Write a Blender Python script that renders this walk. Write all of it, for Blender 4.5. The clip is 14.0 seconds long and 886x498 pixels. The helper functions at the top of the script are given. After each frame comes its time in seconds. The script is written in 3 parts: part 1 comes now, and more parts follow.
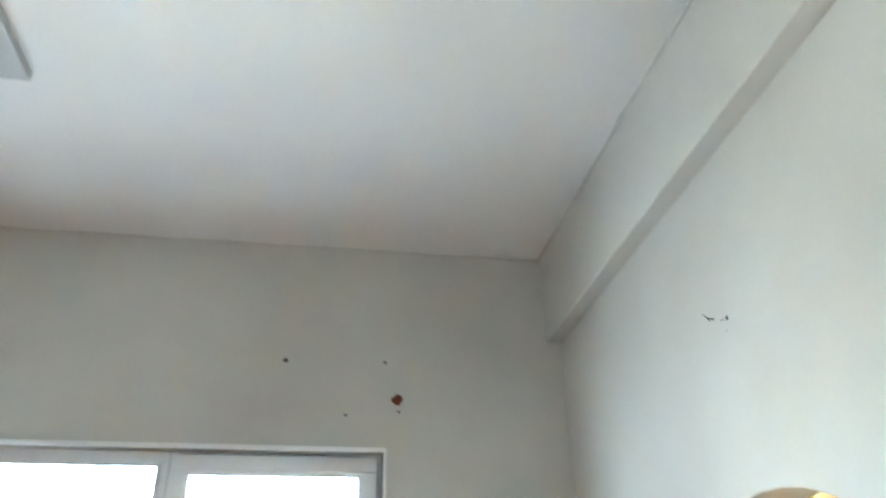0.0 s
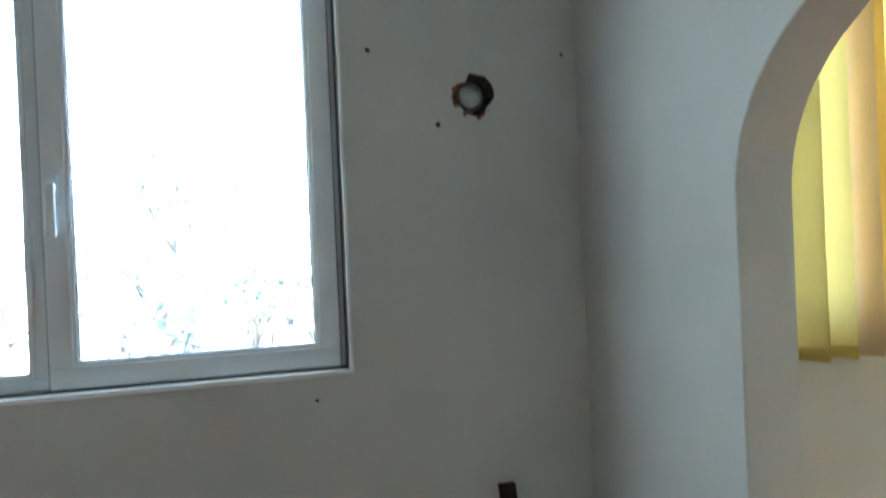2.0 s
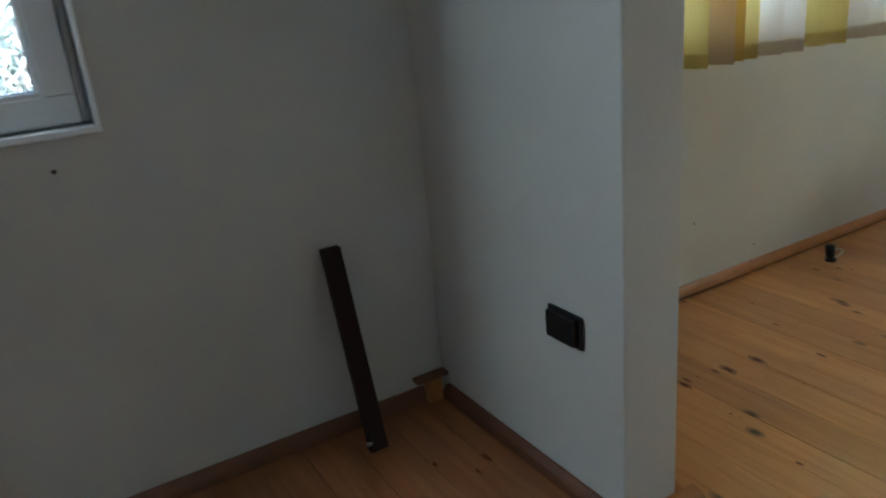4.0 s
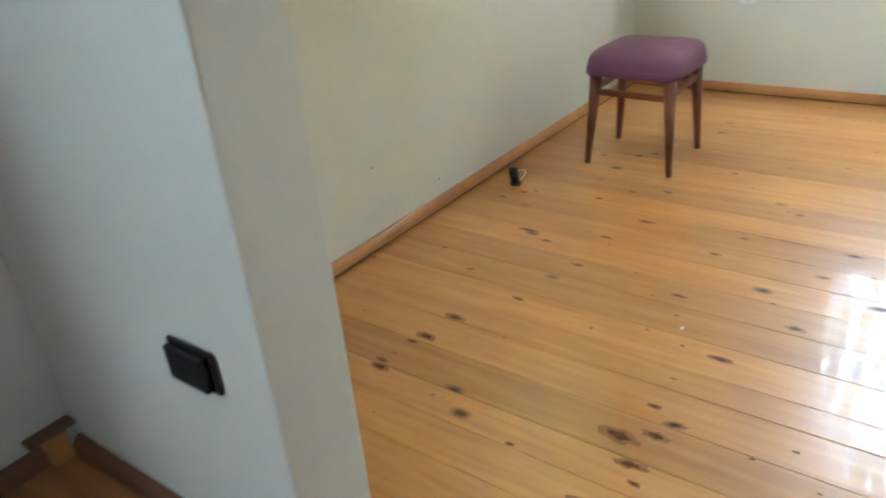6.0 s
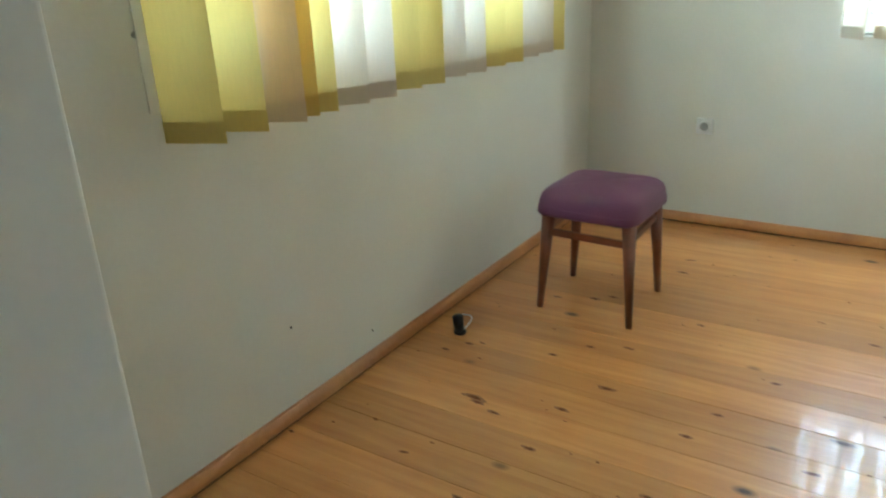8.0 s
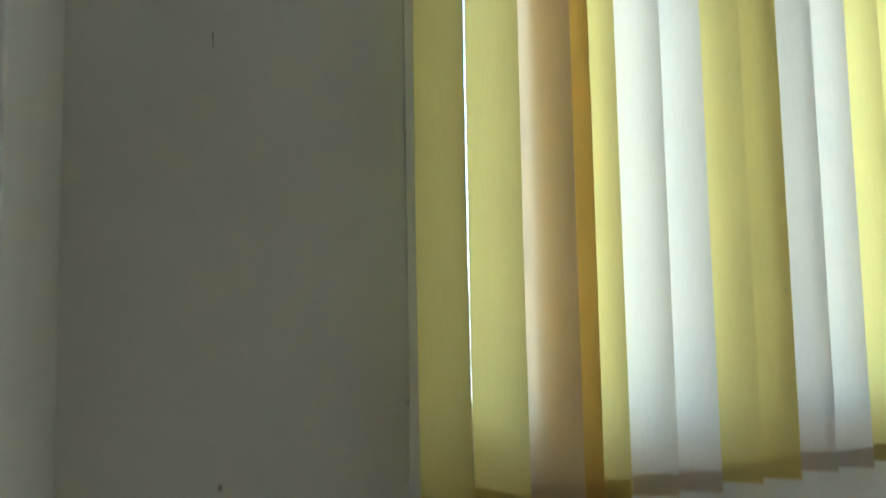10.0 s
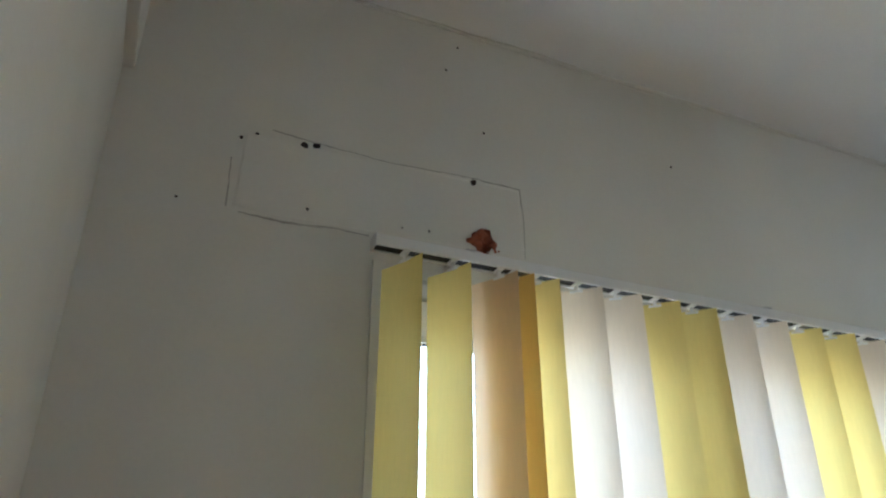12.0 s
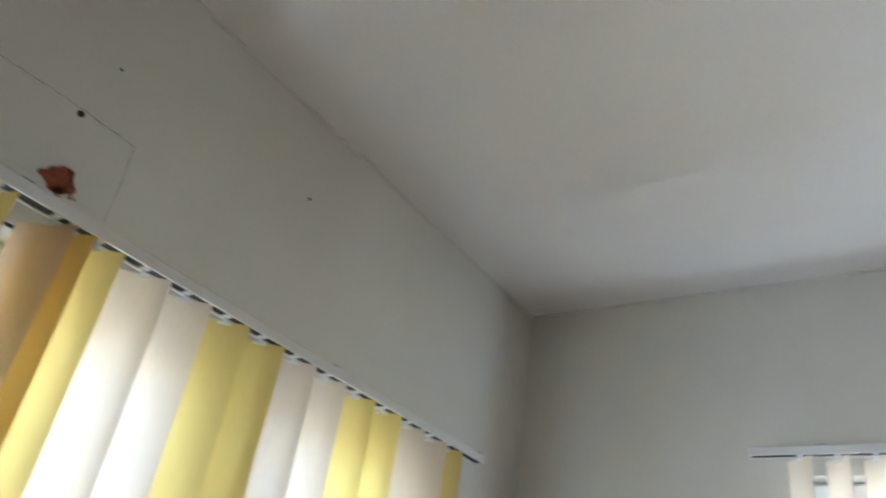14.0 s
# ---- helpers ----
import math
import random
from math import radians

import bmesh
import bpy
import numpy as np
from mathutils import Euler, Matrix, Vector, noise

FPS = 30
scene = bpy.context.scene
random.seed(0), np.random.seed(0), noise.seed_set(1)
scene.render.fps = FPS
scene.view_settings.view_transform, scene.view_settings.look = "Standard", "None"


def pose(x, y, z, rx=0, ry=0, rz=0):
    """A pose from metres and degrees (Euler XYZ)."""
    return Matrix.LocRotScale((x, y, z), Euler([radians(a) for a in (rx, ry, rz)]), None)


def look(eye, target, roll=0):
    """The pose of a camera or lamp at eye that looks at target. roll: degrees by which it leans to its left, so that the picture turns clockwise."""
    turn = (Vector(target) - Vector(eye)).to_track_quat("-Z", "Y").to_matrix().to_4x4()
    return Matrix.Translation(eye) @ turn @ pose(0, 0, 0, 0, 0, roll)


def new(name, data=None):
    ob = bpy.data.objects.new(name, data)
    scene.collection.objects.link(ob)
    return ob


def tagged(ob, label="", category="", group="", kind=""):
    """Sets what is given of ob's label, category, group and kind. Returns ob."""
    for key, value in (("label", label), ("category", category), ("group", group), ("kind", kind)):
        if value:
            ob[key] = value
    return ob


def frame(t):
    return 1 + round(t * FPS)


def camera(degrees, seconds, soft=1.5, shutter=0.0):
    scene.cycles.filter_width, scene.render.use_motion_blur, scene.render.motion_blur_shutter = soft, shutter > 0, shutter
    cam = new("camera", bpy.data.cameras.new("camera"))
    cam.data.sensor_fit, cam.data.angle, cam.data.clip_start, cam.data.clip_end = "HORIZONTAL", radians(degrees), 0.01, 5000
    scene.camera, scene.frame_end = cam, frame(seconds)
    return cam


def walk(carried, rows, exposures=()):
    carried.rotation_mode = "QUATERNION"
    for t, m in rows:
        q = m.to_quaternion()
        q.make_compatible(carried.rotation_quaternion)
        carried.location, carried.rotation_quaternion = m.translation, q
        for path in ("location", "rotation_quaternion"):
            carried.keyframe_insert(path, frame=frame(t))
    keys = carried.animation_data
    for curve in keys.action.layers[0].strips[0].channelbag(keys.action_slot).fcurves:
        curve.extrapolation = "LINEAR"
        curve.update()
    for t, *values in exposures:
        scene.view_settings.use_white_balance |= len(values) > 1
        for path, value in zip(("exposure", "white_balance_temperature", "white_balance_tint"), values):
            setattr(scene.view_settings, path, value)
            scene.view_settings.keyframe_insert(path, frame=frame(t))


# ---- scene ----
cam = camera(62.0, 14.0, 1.9, 0.4)
EXPOSURES = [(0.0, 6.85, 5850, -1), (0.5, 6.6, 5600, -1), (1.0, 6.4, 5550, -4), (1.5, 6.15, 5500, -5), (2.0, 5.8, 5500, -5), (2.5, 5.15, 5450, -5), (3.0, 4.6, 5500, -3), (3.2, 4.6, 5500, -3), (5.3, 6.2, 5600, -2), (6.0, 6.3, 5650, -6), (7.0, 6.1, 5650, -9),
             (9.5, 5.05, 5400, -11), (10.0, 4.7, 5300, -8), (10.5, 4.35, 5300, -1), (11.0, 4.45, 5300, 4), (11.5, 4.7, 5300, 5), (12.5, 5.05, 5400, 8), (13.5, 5.15, 5350, 6), (14.0, 5.1, 5450, 8)]
PATH = [
    (0, (-0.964, -2.735, 1.390), (-0.663, -1.015, 2.364), -1.2),
    (0.5, (-1.003, -2.531, 1.327), (-0.482, -0.789, 2.159), -2.3),
    (1, (-1.021, -2.335, 1.280), (-0.454, -0.476, 1.753), -2.4),
    (1.5, (-1.032, -2.173, 1.225), (-0.491, -0.259, 1.435), -2.2),
    (2, (-1.035, -2.027, 1.205), (-0.473, -0.108, 1.196), -2.5),
    (2.5, (-1.036, -1.864, 1.175), (-0.359, 0.001, 0.922), -2.7),
    (2.8, (-1.037, -1.800, 1.147), (-0.313, 0.031, 0.797), -3.5),
    (3, (-1.038, -1.755, 1.129), (-0.248, 0.025, 0.673), -2.8),
    (3.2, (-1.015, -1.721, 1.117), (-0.200, 0.033, 0.607), -3.3),
    (5.3, (-0.621, -1.462, 1.027), (0.574, -0.146, 0.110), -5.9),
    (5.5, (-0.578, -1.440, 1.028), (0.672, -0.190, 0.092), -5.7),
    (6, (-0.477, -1.389, 1.012), (0.926, -0.298, 0.094), -5.2),
    (6.5, (-0.384, -1.321, 1.005), (1.150, -0.384, 0.127), -3.8),
    (7, (-0.300, -1.267, 1.029), (1.290, -0.402, 0.177), -3.0),
    (7.2, (-0.267, -1.248, 1.042), (1.336, -0.382, 0.216), -2.6),
    (9.4, (0.097, -1.228, 1.122), (1.194, 0.415, 0.810), -0.1),
    (9.5, (0.126, -1.239, 1.124), (1.160, 0.454, 0.867), 0.3),
    (10, (0.205, -1.265, 1.150), (1.042, 0.540, 1.318), -1.1),
    (10.5, (0.232, -1.301, 1.275), (1.015, 0.499, 1.660), -2.8),
    (11, (0.240, -1.338, 1.408), (0.989, 0.414, 2.015), -2.1),
    (11.5, (0.248, -1.376, 1.469), (1.002, 0.319, 2.216), -2.1),
    (12, (0.267, -1.400, 1.492), (0.994, 0.244, 2.370), -0.1),
    (12.5, (0.267, -1.404, 1.487), (1.070, 0.166, 2.433), 3.0),
    (13, (0.317, -1.416, 1.503), (1.271, 0.065, 2.450), 5.3),
    (13.5, (0.393, -1.422, 1.539), (1.561, -0.113, 2.500), 7.0),
    (14, (0.472, -1.397, 1.532), (1.830, -0.331, 2.540), 9.7),
]
walk(cam, [(r[0], look(*r[1:])) for r in PATH], EXPOSURES)

# ---- light ----
world = bpy.data.worlds.new("world")
scene.world = world
world.use_nodes = True
wn = world.node_tree.nodes
sky = wn.new("ShaderNodeTexSky")
sky.sky_type, sky.sun_disc = "NISHITA", False
SUN_ELEVATION, SUN_ROTATION = radians(48), radians(215)
sky.sun_elevation, sky.sun_rotation = SUN_ELEVATION, SUN_ROTATION
sky.air_density, sky.dust_density, sky.ozone_density = 1.0, 4.0, 1.0
wn["Background"].inputs["Strength"].default_value = 0.15
world.node_tree.links.new(sky.outputs[0], wn["Background"].inputs["Color"])
sun = new("sun", bpy.data.lights.new("sun", "SUN"))
sun.data.energy, sun.data.angle, sun.data.color = 1.2, radians(12), (1.0, 0.96, 0.9)
sun_way = Vector((math.sin(SUN_ROTATION) * math.cos(SUN_ELEVATION), math.cos(SUN_ROTATION) * math.cos(SUN_ELEVATION), math.sin(SUN_ELEVATION)))
sun.matrix_world = look((0, 0, 8), Vector((0, 0, 8)) - sun_way)


def daylight(name, place, aim, width, height, power):
    """The sky's light in a window's opening, just outside its panes."""
    d = bpy.data.lights.new(name, "AREA")
    d.shape, d.size, d.size_y, d.energy, d.color = "RECTANGLE", width, height, power, (0.90, 0.96, 1.0)
    new(name, d).matrix_world = look(place, aim)


daylight("window_light", (-1.81, 0.19, 1.755), (-1.81, -1, 0.95), 2.10, 0.50, 0.6)
daylight("window_light", (1.5375, 0.19, 1.505), (1.5375, -1, 1.505), 1.50, 1.20, 1.0)
daylight("window_light", (3.125, -1.65, 1.5075), (2, -1.65, 1.5075), 1.30, 1.36, 1.8)


# ---- materials ----
def shader(name, color, rough=0.6, metal=0.0, spots=None, scale=3.0, amount=0.0, fine=60.0, bump=0.1, coat=0.0, obj_var=0.0, spec=0.5):
    """Principled material with a wide and a fine noise in colour and relief."""
    m = bpy.data.materials.new(name)
    m.use_nodes = True
    nt = m.node_tree
    n, l = nt.nodes, nt.links
    b = n["Principled BSDF"]
    b.inputs["Roughness"].default_value, b.inputs["Metallic"].default_value = rough, metal
    b.inputs["Coat Weight"].default_value = coat
    b.inputs["Specular IOR Level"].default_value = spec
    tc = n.new("ShaderNodeTexCoord")
    wide, small = n.new("ShaderNodeTexNoise"), n.new("ShaderNodeTexNoise")
    for tex, sc, det in ((wide, scale, 5), (small, fine, 3)):
        tex.inputs["Scale"].default_value, tex.inputs["Detail"].default_value = sc, det
        l.new(tc.outputs["Object"], tex.inputs["Vector"])
    ramp = n.new("ShaderNodeValToRGB")
    dark = spots or tuple(c * (1 - amount) for c in color)
    ramp.color_ramp.elements[0].position, ramp.color_ramp.elements[1].position = 0.3, 0.68
    ramp.color_ramp.elements[0].color, ramp.color_ramp.elements[1].color = (*dark, 1), (*color, 1)
    l.new(wide.outputs["Fac"], ramp.inputs["Fac"])
    last = ramp.outputs["Color"]
    mix = n.new("ShaderNodeMix")
    mix.data_type, mix.blend_type = "RGBA", "MULTIPLY"
    mix.inputs["Factor"].default_value = 0.25 * min(1, amount * 6)
    l.new(last, mix.inputs["A"])
    l.new(small.outputs["Fac"], mix.inputs["B"])
    last = mix.outputs["Result"]
    if obj_var:
        info, hsv = n.new("ShaderNodeObjectInfo"), n.new("ShaderNodeHueSaturation")
        mr = n.new("ShaderNodeMapRange")
        mr.inputs["To Min"].default_value, mr.inputs["To Max"].default_value = 1 - obj_var, 1 + obj_var
        l.new(info.outputs["Random"], mr.inputs["Value"])
        l.new(mr.outputs["Result"], hsv.inputs["Value"])
        l.new(last, hsv.inputs["Color"])
        last = hsv.outputs["Color"]
    l.new(last, b.inputs["Base Color"])
    if bump:
        bp = n.new("ShaderNodeBump")
        bp.inputs["Strength"].default_value, bp.inputs["Distance"].default_value = bump, 0.004
        l.new(small.outputs["Fac"], bp.inputs["Height"])
        l.new(bp.outputs["Normal"], b.inputs["Normal"])
    return m


def wall_paint(name, color, dirt):
    """Uneven brushed plaster: soft stains, fine grit and gentle waves of the trowel."""
    m = shader(name, color, 0.8, spots=dirt, scale=1.1, amount=0.3, fine=90, bump=0.02, spec=0.25)
    nt = m.node_tree
    n, l = nt.nodes, nt.links
    n["Mix"].inputs["Factor"].default_value = 0.06
    wave = n.new("ShaderNodeTexNoise")
    wave.inputs["Scale"].default_value, wave.inputs["Detail"].default_value = 7, 4
    l.new(n["Texture Coordinate"].outputs["Object"], wave.inputs["Vector"])
    bp = n.new("ShaderNodeBump")
    bp.inputs["Strength"].default_value, bp.inputs["Distance"].default_value = 0.12, 0.02
    l.new(wave.outputs["Fac"], bp.inputs["Height"])
    l.new(n["Bump"].outputs["Normal"], bp.inputs["Normal"])
    l.new(bp.outputs["Normal"], n["Principled BSDF"].inputs["Normal"])
    return m


def fabric(name, color, thin=0.3):
    """Thin cloth that lets light through, with a fine weave."""
    m = bpy.data.materials.new(name)
    m.use_nodes = True
    n, l = m.node_tree.nodes, m.node_tree.links
    b, out = n["Principled BSDF"], n["Material Output"]
    b.inputs["Roughness"].default_value = 0.85
    tr, mx = n.new("ShaderNodeBsdfTranslucent"), n.new("ShaderNodeMixShader")
    tc, mp, tx, rp = n.new("ShaderNodeTexCoord"), n.new("ShaderNodeMapping"), n.new("ShaderNodeTexNoise"), n.new("ShaderNodeValToRGB")
    mp.inputs["Scale"].default_value = (1, 1, 0.15)
    tx.inputs["Scale"].default_value, tx.inputs["Detail"].default_value = 160, 3
    l.new(tc.outputs["Object"], mp.inputs["Vector"])
    l.new(mp.outputs["Vector"], tx.inputs["Vector"])
    l.new(tx.outputs["Fac"], rp.inputs["Fac"])
    rp.color_ramp.elements[0].color = (*[c * 0.90 for c in color], 1)
    rp.color_ramp.elements[1].color = (*color, 1)
    l.new(rp.outputs["Color"], b.inputs["Base Color"])
    l.new(rp.outputs["Color"], tr.inputs["Color"])
    mx.inputs["Fac"].default_value = thin
    l.new(b.outputs[0], mx.inputs[1])
    l.new(tr.outputs[0], mx.inputs[2])
    l.new(mx.outputs[0], out.inputs["Surface"])
    return m


def pine(name, base, dark, rough, coat):
    """Varnished pine board: long grain, amber stain, knots and small dark nicks, different on every board."""
    m = bpy.data.materials.new(name)
    m.use_nodes = True
    n, l = m.node_tree.nodes, m.node_tree.links
    b = n["Principled BSDF"]
    b.inputs["Coat Weight"].default_value, b.inputs["Coat Roughness"].default_value = coat, 0.15
    tc, info = n.new("ShaderNodeTexCoord"), n.new("ShaderNodeObjectInfo")
    add = n.new("ShaderNodeVectorMath")
    sc = n.new("ShaderNodeVectorMath")
    sc.operation = "SCALE"
    comb = n.new("ShaderNodeCombineXYZ")
    for k in range(3):
        l.new(info.outputs["Random"], comb.inputs[k])
    l.new(comb.outputs[0], sc.inputs[0])
    sc.inputs["Scale"].default_value = 37.0
    l.new(tc.outputs["Object"], add.inputs[0])
    l.new(sc.outputs[0], add.inputs[1])
    mp = n.new("ShaderNodeMapping")
    mp.inputs["Scale"].default_value = (14, 0.9, 14)
    l.new(add.outputs[0], mp.inputs["Vector"])
    grain = n.new("ShaderNodeTexNoise")
    grain.inputs["Scale"].default_value, grain.inputs["Detail"].default_value = 3.0, 6
    grain.inputs["Distortion"].default_value = 0.6
    l.new(mp.outputs[0], grain.inputs["Vector"])
    rp = n.new("ShaderNodeValToRGB")
    rp.color_ramp.elements[0].position, rp.color_ramp.elements[1].position = 0.28, 0.7
    rp.color_ramp.elements[0].color, rp.color_ramp.elements[1].color = (*dark, 1), (*base, 1)
    l.new(grain.outputs["Fac"], rp.inputs["Fac"])
    vor = n.new("ShaderNodeTexVoronoi")
    mp2 = n.new("ShaderNodeMapping")
    mp2.inputs["Scale"].default_value = (5.5, 3.2, 5.5)
    l.new(add.outputs[0], mp2.inputs["Vector"])
    l.new(mp2.outputs[0], vor.inputs["Vector"])
    vor.inputs["Scale"].default_value = 1.0
    knot = n.new("ShaderNodeMapRange")
    knot.inputs["From Min"].default_value, knot.inputs["From Max"].default_value = 0.03, 0.10
    knot.inputs["To Min"].default_value, knot.inputs["To Max"].default_value = 1, 0
    l.new(vor.outputs["Distance"], knot.inputs["Value"])
    mixk = n.new("ShaderNodeMix")
    mixk.data_type = "RGBA"
    mixk.inputs["B"].default_value = (0.07, 0.03, 0.012, 1)
    l.new(knot.outputs["Result"], mixk.inputs["Factor"])
    l.new(rp.outputs["Color"], mixk.inputs["A"])
    hsv, mr = n.new("ShaderNodeHueSaturation"), n.new("ShaderNodeMapRange")
    mr.inputs["To Min"].default_value, mr.inputs["To Max"].default_value = 0.84, 1.14
    l.new(info.outputs["Random"], mr.inputs["Value"])
    l.new(mr.outputs["Result"], hsv.inputs["Value"])
    l.new(mixk.outputs["Result"], hsv.inputs["Color"])
    # honey and amber patches that run across the boards, and worn dull places in the varnish
    wide, tone, stain, where = n.new("ShaderNodeTexNoise"), n.new("ShaderNodeValToRGB"), n.new("ShaderNodeMix"), n.new("ShaderNodeNewGeometry")
    wide.inputs["Scale"].default_value, wide.inputs["Detail"].default_value, wide.inputs["Roughness"].default_value = 2.6, 5, 0.6
    l.new(where.outputs["Position"], wide.inputs["Vector"])
    tone.color_ramp.elements[0].position, tone.color_ramp.elements[1].position = 0.34, 0.66
    tone.color_ramp.elements[0].color, tone.color_ramp.elements[1].color = (0.86, 0.76, 0.66, 1), (1.0, 1.03, 1.08, 1)
    l.new(wide.outputs["Fac"], tone.inputs["Fac"])
    stain.data_type, stain.blend_type = "RGBA", "MULTIPLY"
    stain.inputs["Factor"].default_value = 0.62
    l.new(hsv.outputs["Color"], stain.inputs["A"])
    l.new(tone.outputs["Color"], stain.inputs["B"])
    l.new(stain.outputs["Result"], b.inputs["Base Color"])
    scuff, dull = n.new("ShaderNodeTexNoise"), n.new("ShaderNodeMapRange")
    scuff.inputs["Scale"].default_value, scuff.inputs["Detail"].default_value = 14, 4
    l.new(where.outputs["Position"], scuff.inputs["Vector"])
    dull.inputs["From Min"].default_value, dull.inputs["From Max"].default_value = 0.4, 0.7
    dull.inputs["To Min"].default_value, dull.inputs["To Max"].default_value = 0.05, 0.20
    l.new(scuff.outputs["Fac"], dull.inputs["Value"])
    l.new(dull.outputs["Result"], b.inputs["Coat Roughness"])
    b.inputs["Roughness"].default_value = rough
    bp = n.new("ShaderNodeBump")
    bp.inputs["Strength"].default_value, bp.inputs["Distance"].default_value = 0.07, 0.002
    l.new(grain.outputs["Fac"], bp.inputs["Height"])
    l.new(bp.outputs["Normal"], b.inputs["Normal"])
    wav = n.new("ShaderNodeTexNoise")
    wav.inputs["Scale"].default_value = 9
    l.new(add.outputs[0], wav.inputs["Vector"])
    bp2 = n.new("ShaderNodeBump")
    bp2.inputs["Strength"].default_value, bp2.inputs["Distance"].default_value = 0.25, 0.006
    l.new(wav.outputs["Fac"], bp2.inputs["Height"])
    l.new(bp2.outputs["Normal"], b.inputs["Coat Normal"])
    return m


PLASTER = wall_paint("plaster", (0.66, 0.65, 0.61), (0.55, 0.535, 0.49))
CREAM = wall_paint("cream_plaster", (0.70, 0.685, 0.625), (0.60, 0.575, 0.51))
# for the unseen back walls, darkened only to cut bounced light
BACK = wall_paint("low_bounce_paint", (0.46, 0.44, 0.40), (0.38, 0.36, 0.32))
CEILING = wall_paint("ceiling_paint", (0.76, 0.76, 0.74), (0.70, 0.69, 0.66))
SOIL = shader("dry_soil", (0.22, 0.20, 0.15), 0.95, scale=0.4, amount=0.4, fine=8)
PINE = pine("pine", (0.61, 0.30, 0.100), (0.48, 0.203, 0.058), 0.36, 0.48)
# near-room boards, darker and redder than those of the far room
PINE_DARK = pine("pine_dark", (0.40, 0.165, 0.060), (0.25, 0.09, 0.033), 0.4, 0.3)
SKIRT = shader("skirting_pine", (0.60, 0.27, 0.085), 0.4, spots=(0.40, 0.16, 0.055), scale=5, amount=0.2, fine=50, coat=0.3)
SKIRT_OLD = shader("skirting_dark", (0.22, 0.085, 0.040), 0.55, spots=(0.14, 0.055, 0.028), scale=6, amount=0.3)
PVC = shader("white_plastic", (0.80, 0.81, 0.82), 0.3, amount=0.03, scale=4, bump=0.02)
TRIM = shader("white_gloss_trim", (0.88, 0.88, 0.88), 0.22, amount=0.02, scale=4, bump=0.02)
SEAL = shader("black_rubber", (0.02, 0.02, 0.022), 0.6)
BLACK = shader("black_plastic", (0.012, 0.012, 0.014), 0.35, amount=0.2)
RAILW = shader("white_aluminium", (0.75, 0.75, 0.73), 0.35, amount=0.05)
BRICK = shader("broken_brick", (0.42, 0.12, 0.055), 0.9, spots=(0.22, 0.06, 0.03), scale=35, amount=0.4, fine=150, bump=0.6)
HOLE = shader("dark_hole", (0.11, 0.085, 0.075), 0.95, scale=30, amount=0.5)
METAL = shader("flue_metal", (0.6, 0.6, 0.6), 0.3, metal=0.9, scale=12, amount=0.3)
STICK = shader("stained_wood", (0.046, 0.024, 0.018), 0.65, spots=(0.026, 0.014, 0.011), scale=9, amount=0.3, fine=70, spec=0.2)
VINYL = shader("purple_vinyl", (0.16, 0.046, 0.115), 0.5, spots=(0.125, 0.034, 0.088), scale=4, amount=0.1, fine=120, bump=0.12)
LEG = shader("reddish_wood", (0.25, 0.066, 0.026), 0.35, spots=(0.11, 0.035, 0.018), scale=14, amount=0.25, fine=80, coat=0.3)
YELLOW = fabric("yellow_cloth", (0.72, 0.575, 0.19), 0.31)
IVORY = fabric("ivory_cloth", (0.69, 0.59, 0.46), 0.31)
# ivory and yellow slats, their colour warmed for light passing through overlapping layers
IVORY_BACKLIT = fabric("ivory_backlit_cloth", (0.68, 0.52, 0.35), 0.31)
YELLOW_BACKLIT = fabric("yellow_backlit_cloth", (0.72, 0.49, 0.13), 0.28)
CLOTHS = {"y": (YELLOW, "yellow"), "i": (IVORY, "ivory"), "p": (IVORY_BACKLIT, "peach-lit ivory"), "a": (YELLOW_BACKLIT, "amber-tinted")}
BARK = shader("bark", (0.09, 0.08, 0.075), 0.9, scale=12, amount=0.4)
LEAF = shader("leaf", (0.13, 0.17, 0.16), 0.7, scale=3, amount=0.4, bump=0)
SLOT = shader("slot_shadow", (0.02, 0.02, 0.02), 0.9)
GAP = shader("shadow_gap_rubber", (0.13, 0.14, 0.15), 0.7)
CRACK = shader("crack_line", (0.57, 0.55, 0.495), 0.95, scale=30, amount=0.4)
GREY = shader("grey_paint", (0.42, 0.43, 0.42), 0.7, scale=3, amount=0.1)
KNOT = shader("knot_wood", (0.20, 0.062, 0.022), 0.5, spots=(0.09, 0.028, 0.011), scale=60, amount=0.4, fine=200, spec=0.15)
STAIN = shader("stained_pine", (0.38, 0.155, 0.050), 0.35, spots=(0.24, 0.09, 0.03), scale=50, amount=0.3, fine=150, coat=0.3)
GLASS = bpy.data.materials.new("glass")
GLASS.use_nodes = True
_n, _l = GLASS.node_tree.nodes, GLASS.node_tree.links
_g, _t, _m, _f = _n.new("ShaderNodeBsdfGlossy"), _n.new("ShaderNodeBsdfTransparent"), _n.new("ShaderNodeMixShader"), _n.new("ShaderNodeFresnel")
_g.inputs["Roughness"].default_value = 0.02
_f.inputs["IOR"].default_value = 1.45
_l.new(_f.outputs[0], _m.inputs["Fac"])
_l.new(_t.outputs[0], _m.inputs[1])
_l.new(_g.outputs[0], _m.inputs[2])
_l.new(_m.outputs[0], _n["Material Output"].inputs["Surface"])


# ---- building helpers ----
def part(name, bm, material, parent=None, label="", smooth=False):
    bmesh.ops.recalc_face_normals(bm, faces=bm.faces)
    me = bpy.data.meshes.new(name)
    bm.to_mesh(me)
    bm.free()
    me.materials.append(material)
    if smooth:
        me.shade_smooth()
    ob = new(name, me)
    ob.parent = parent
    return tagged(ob, label=label)


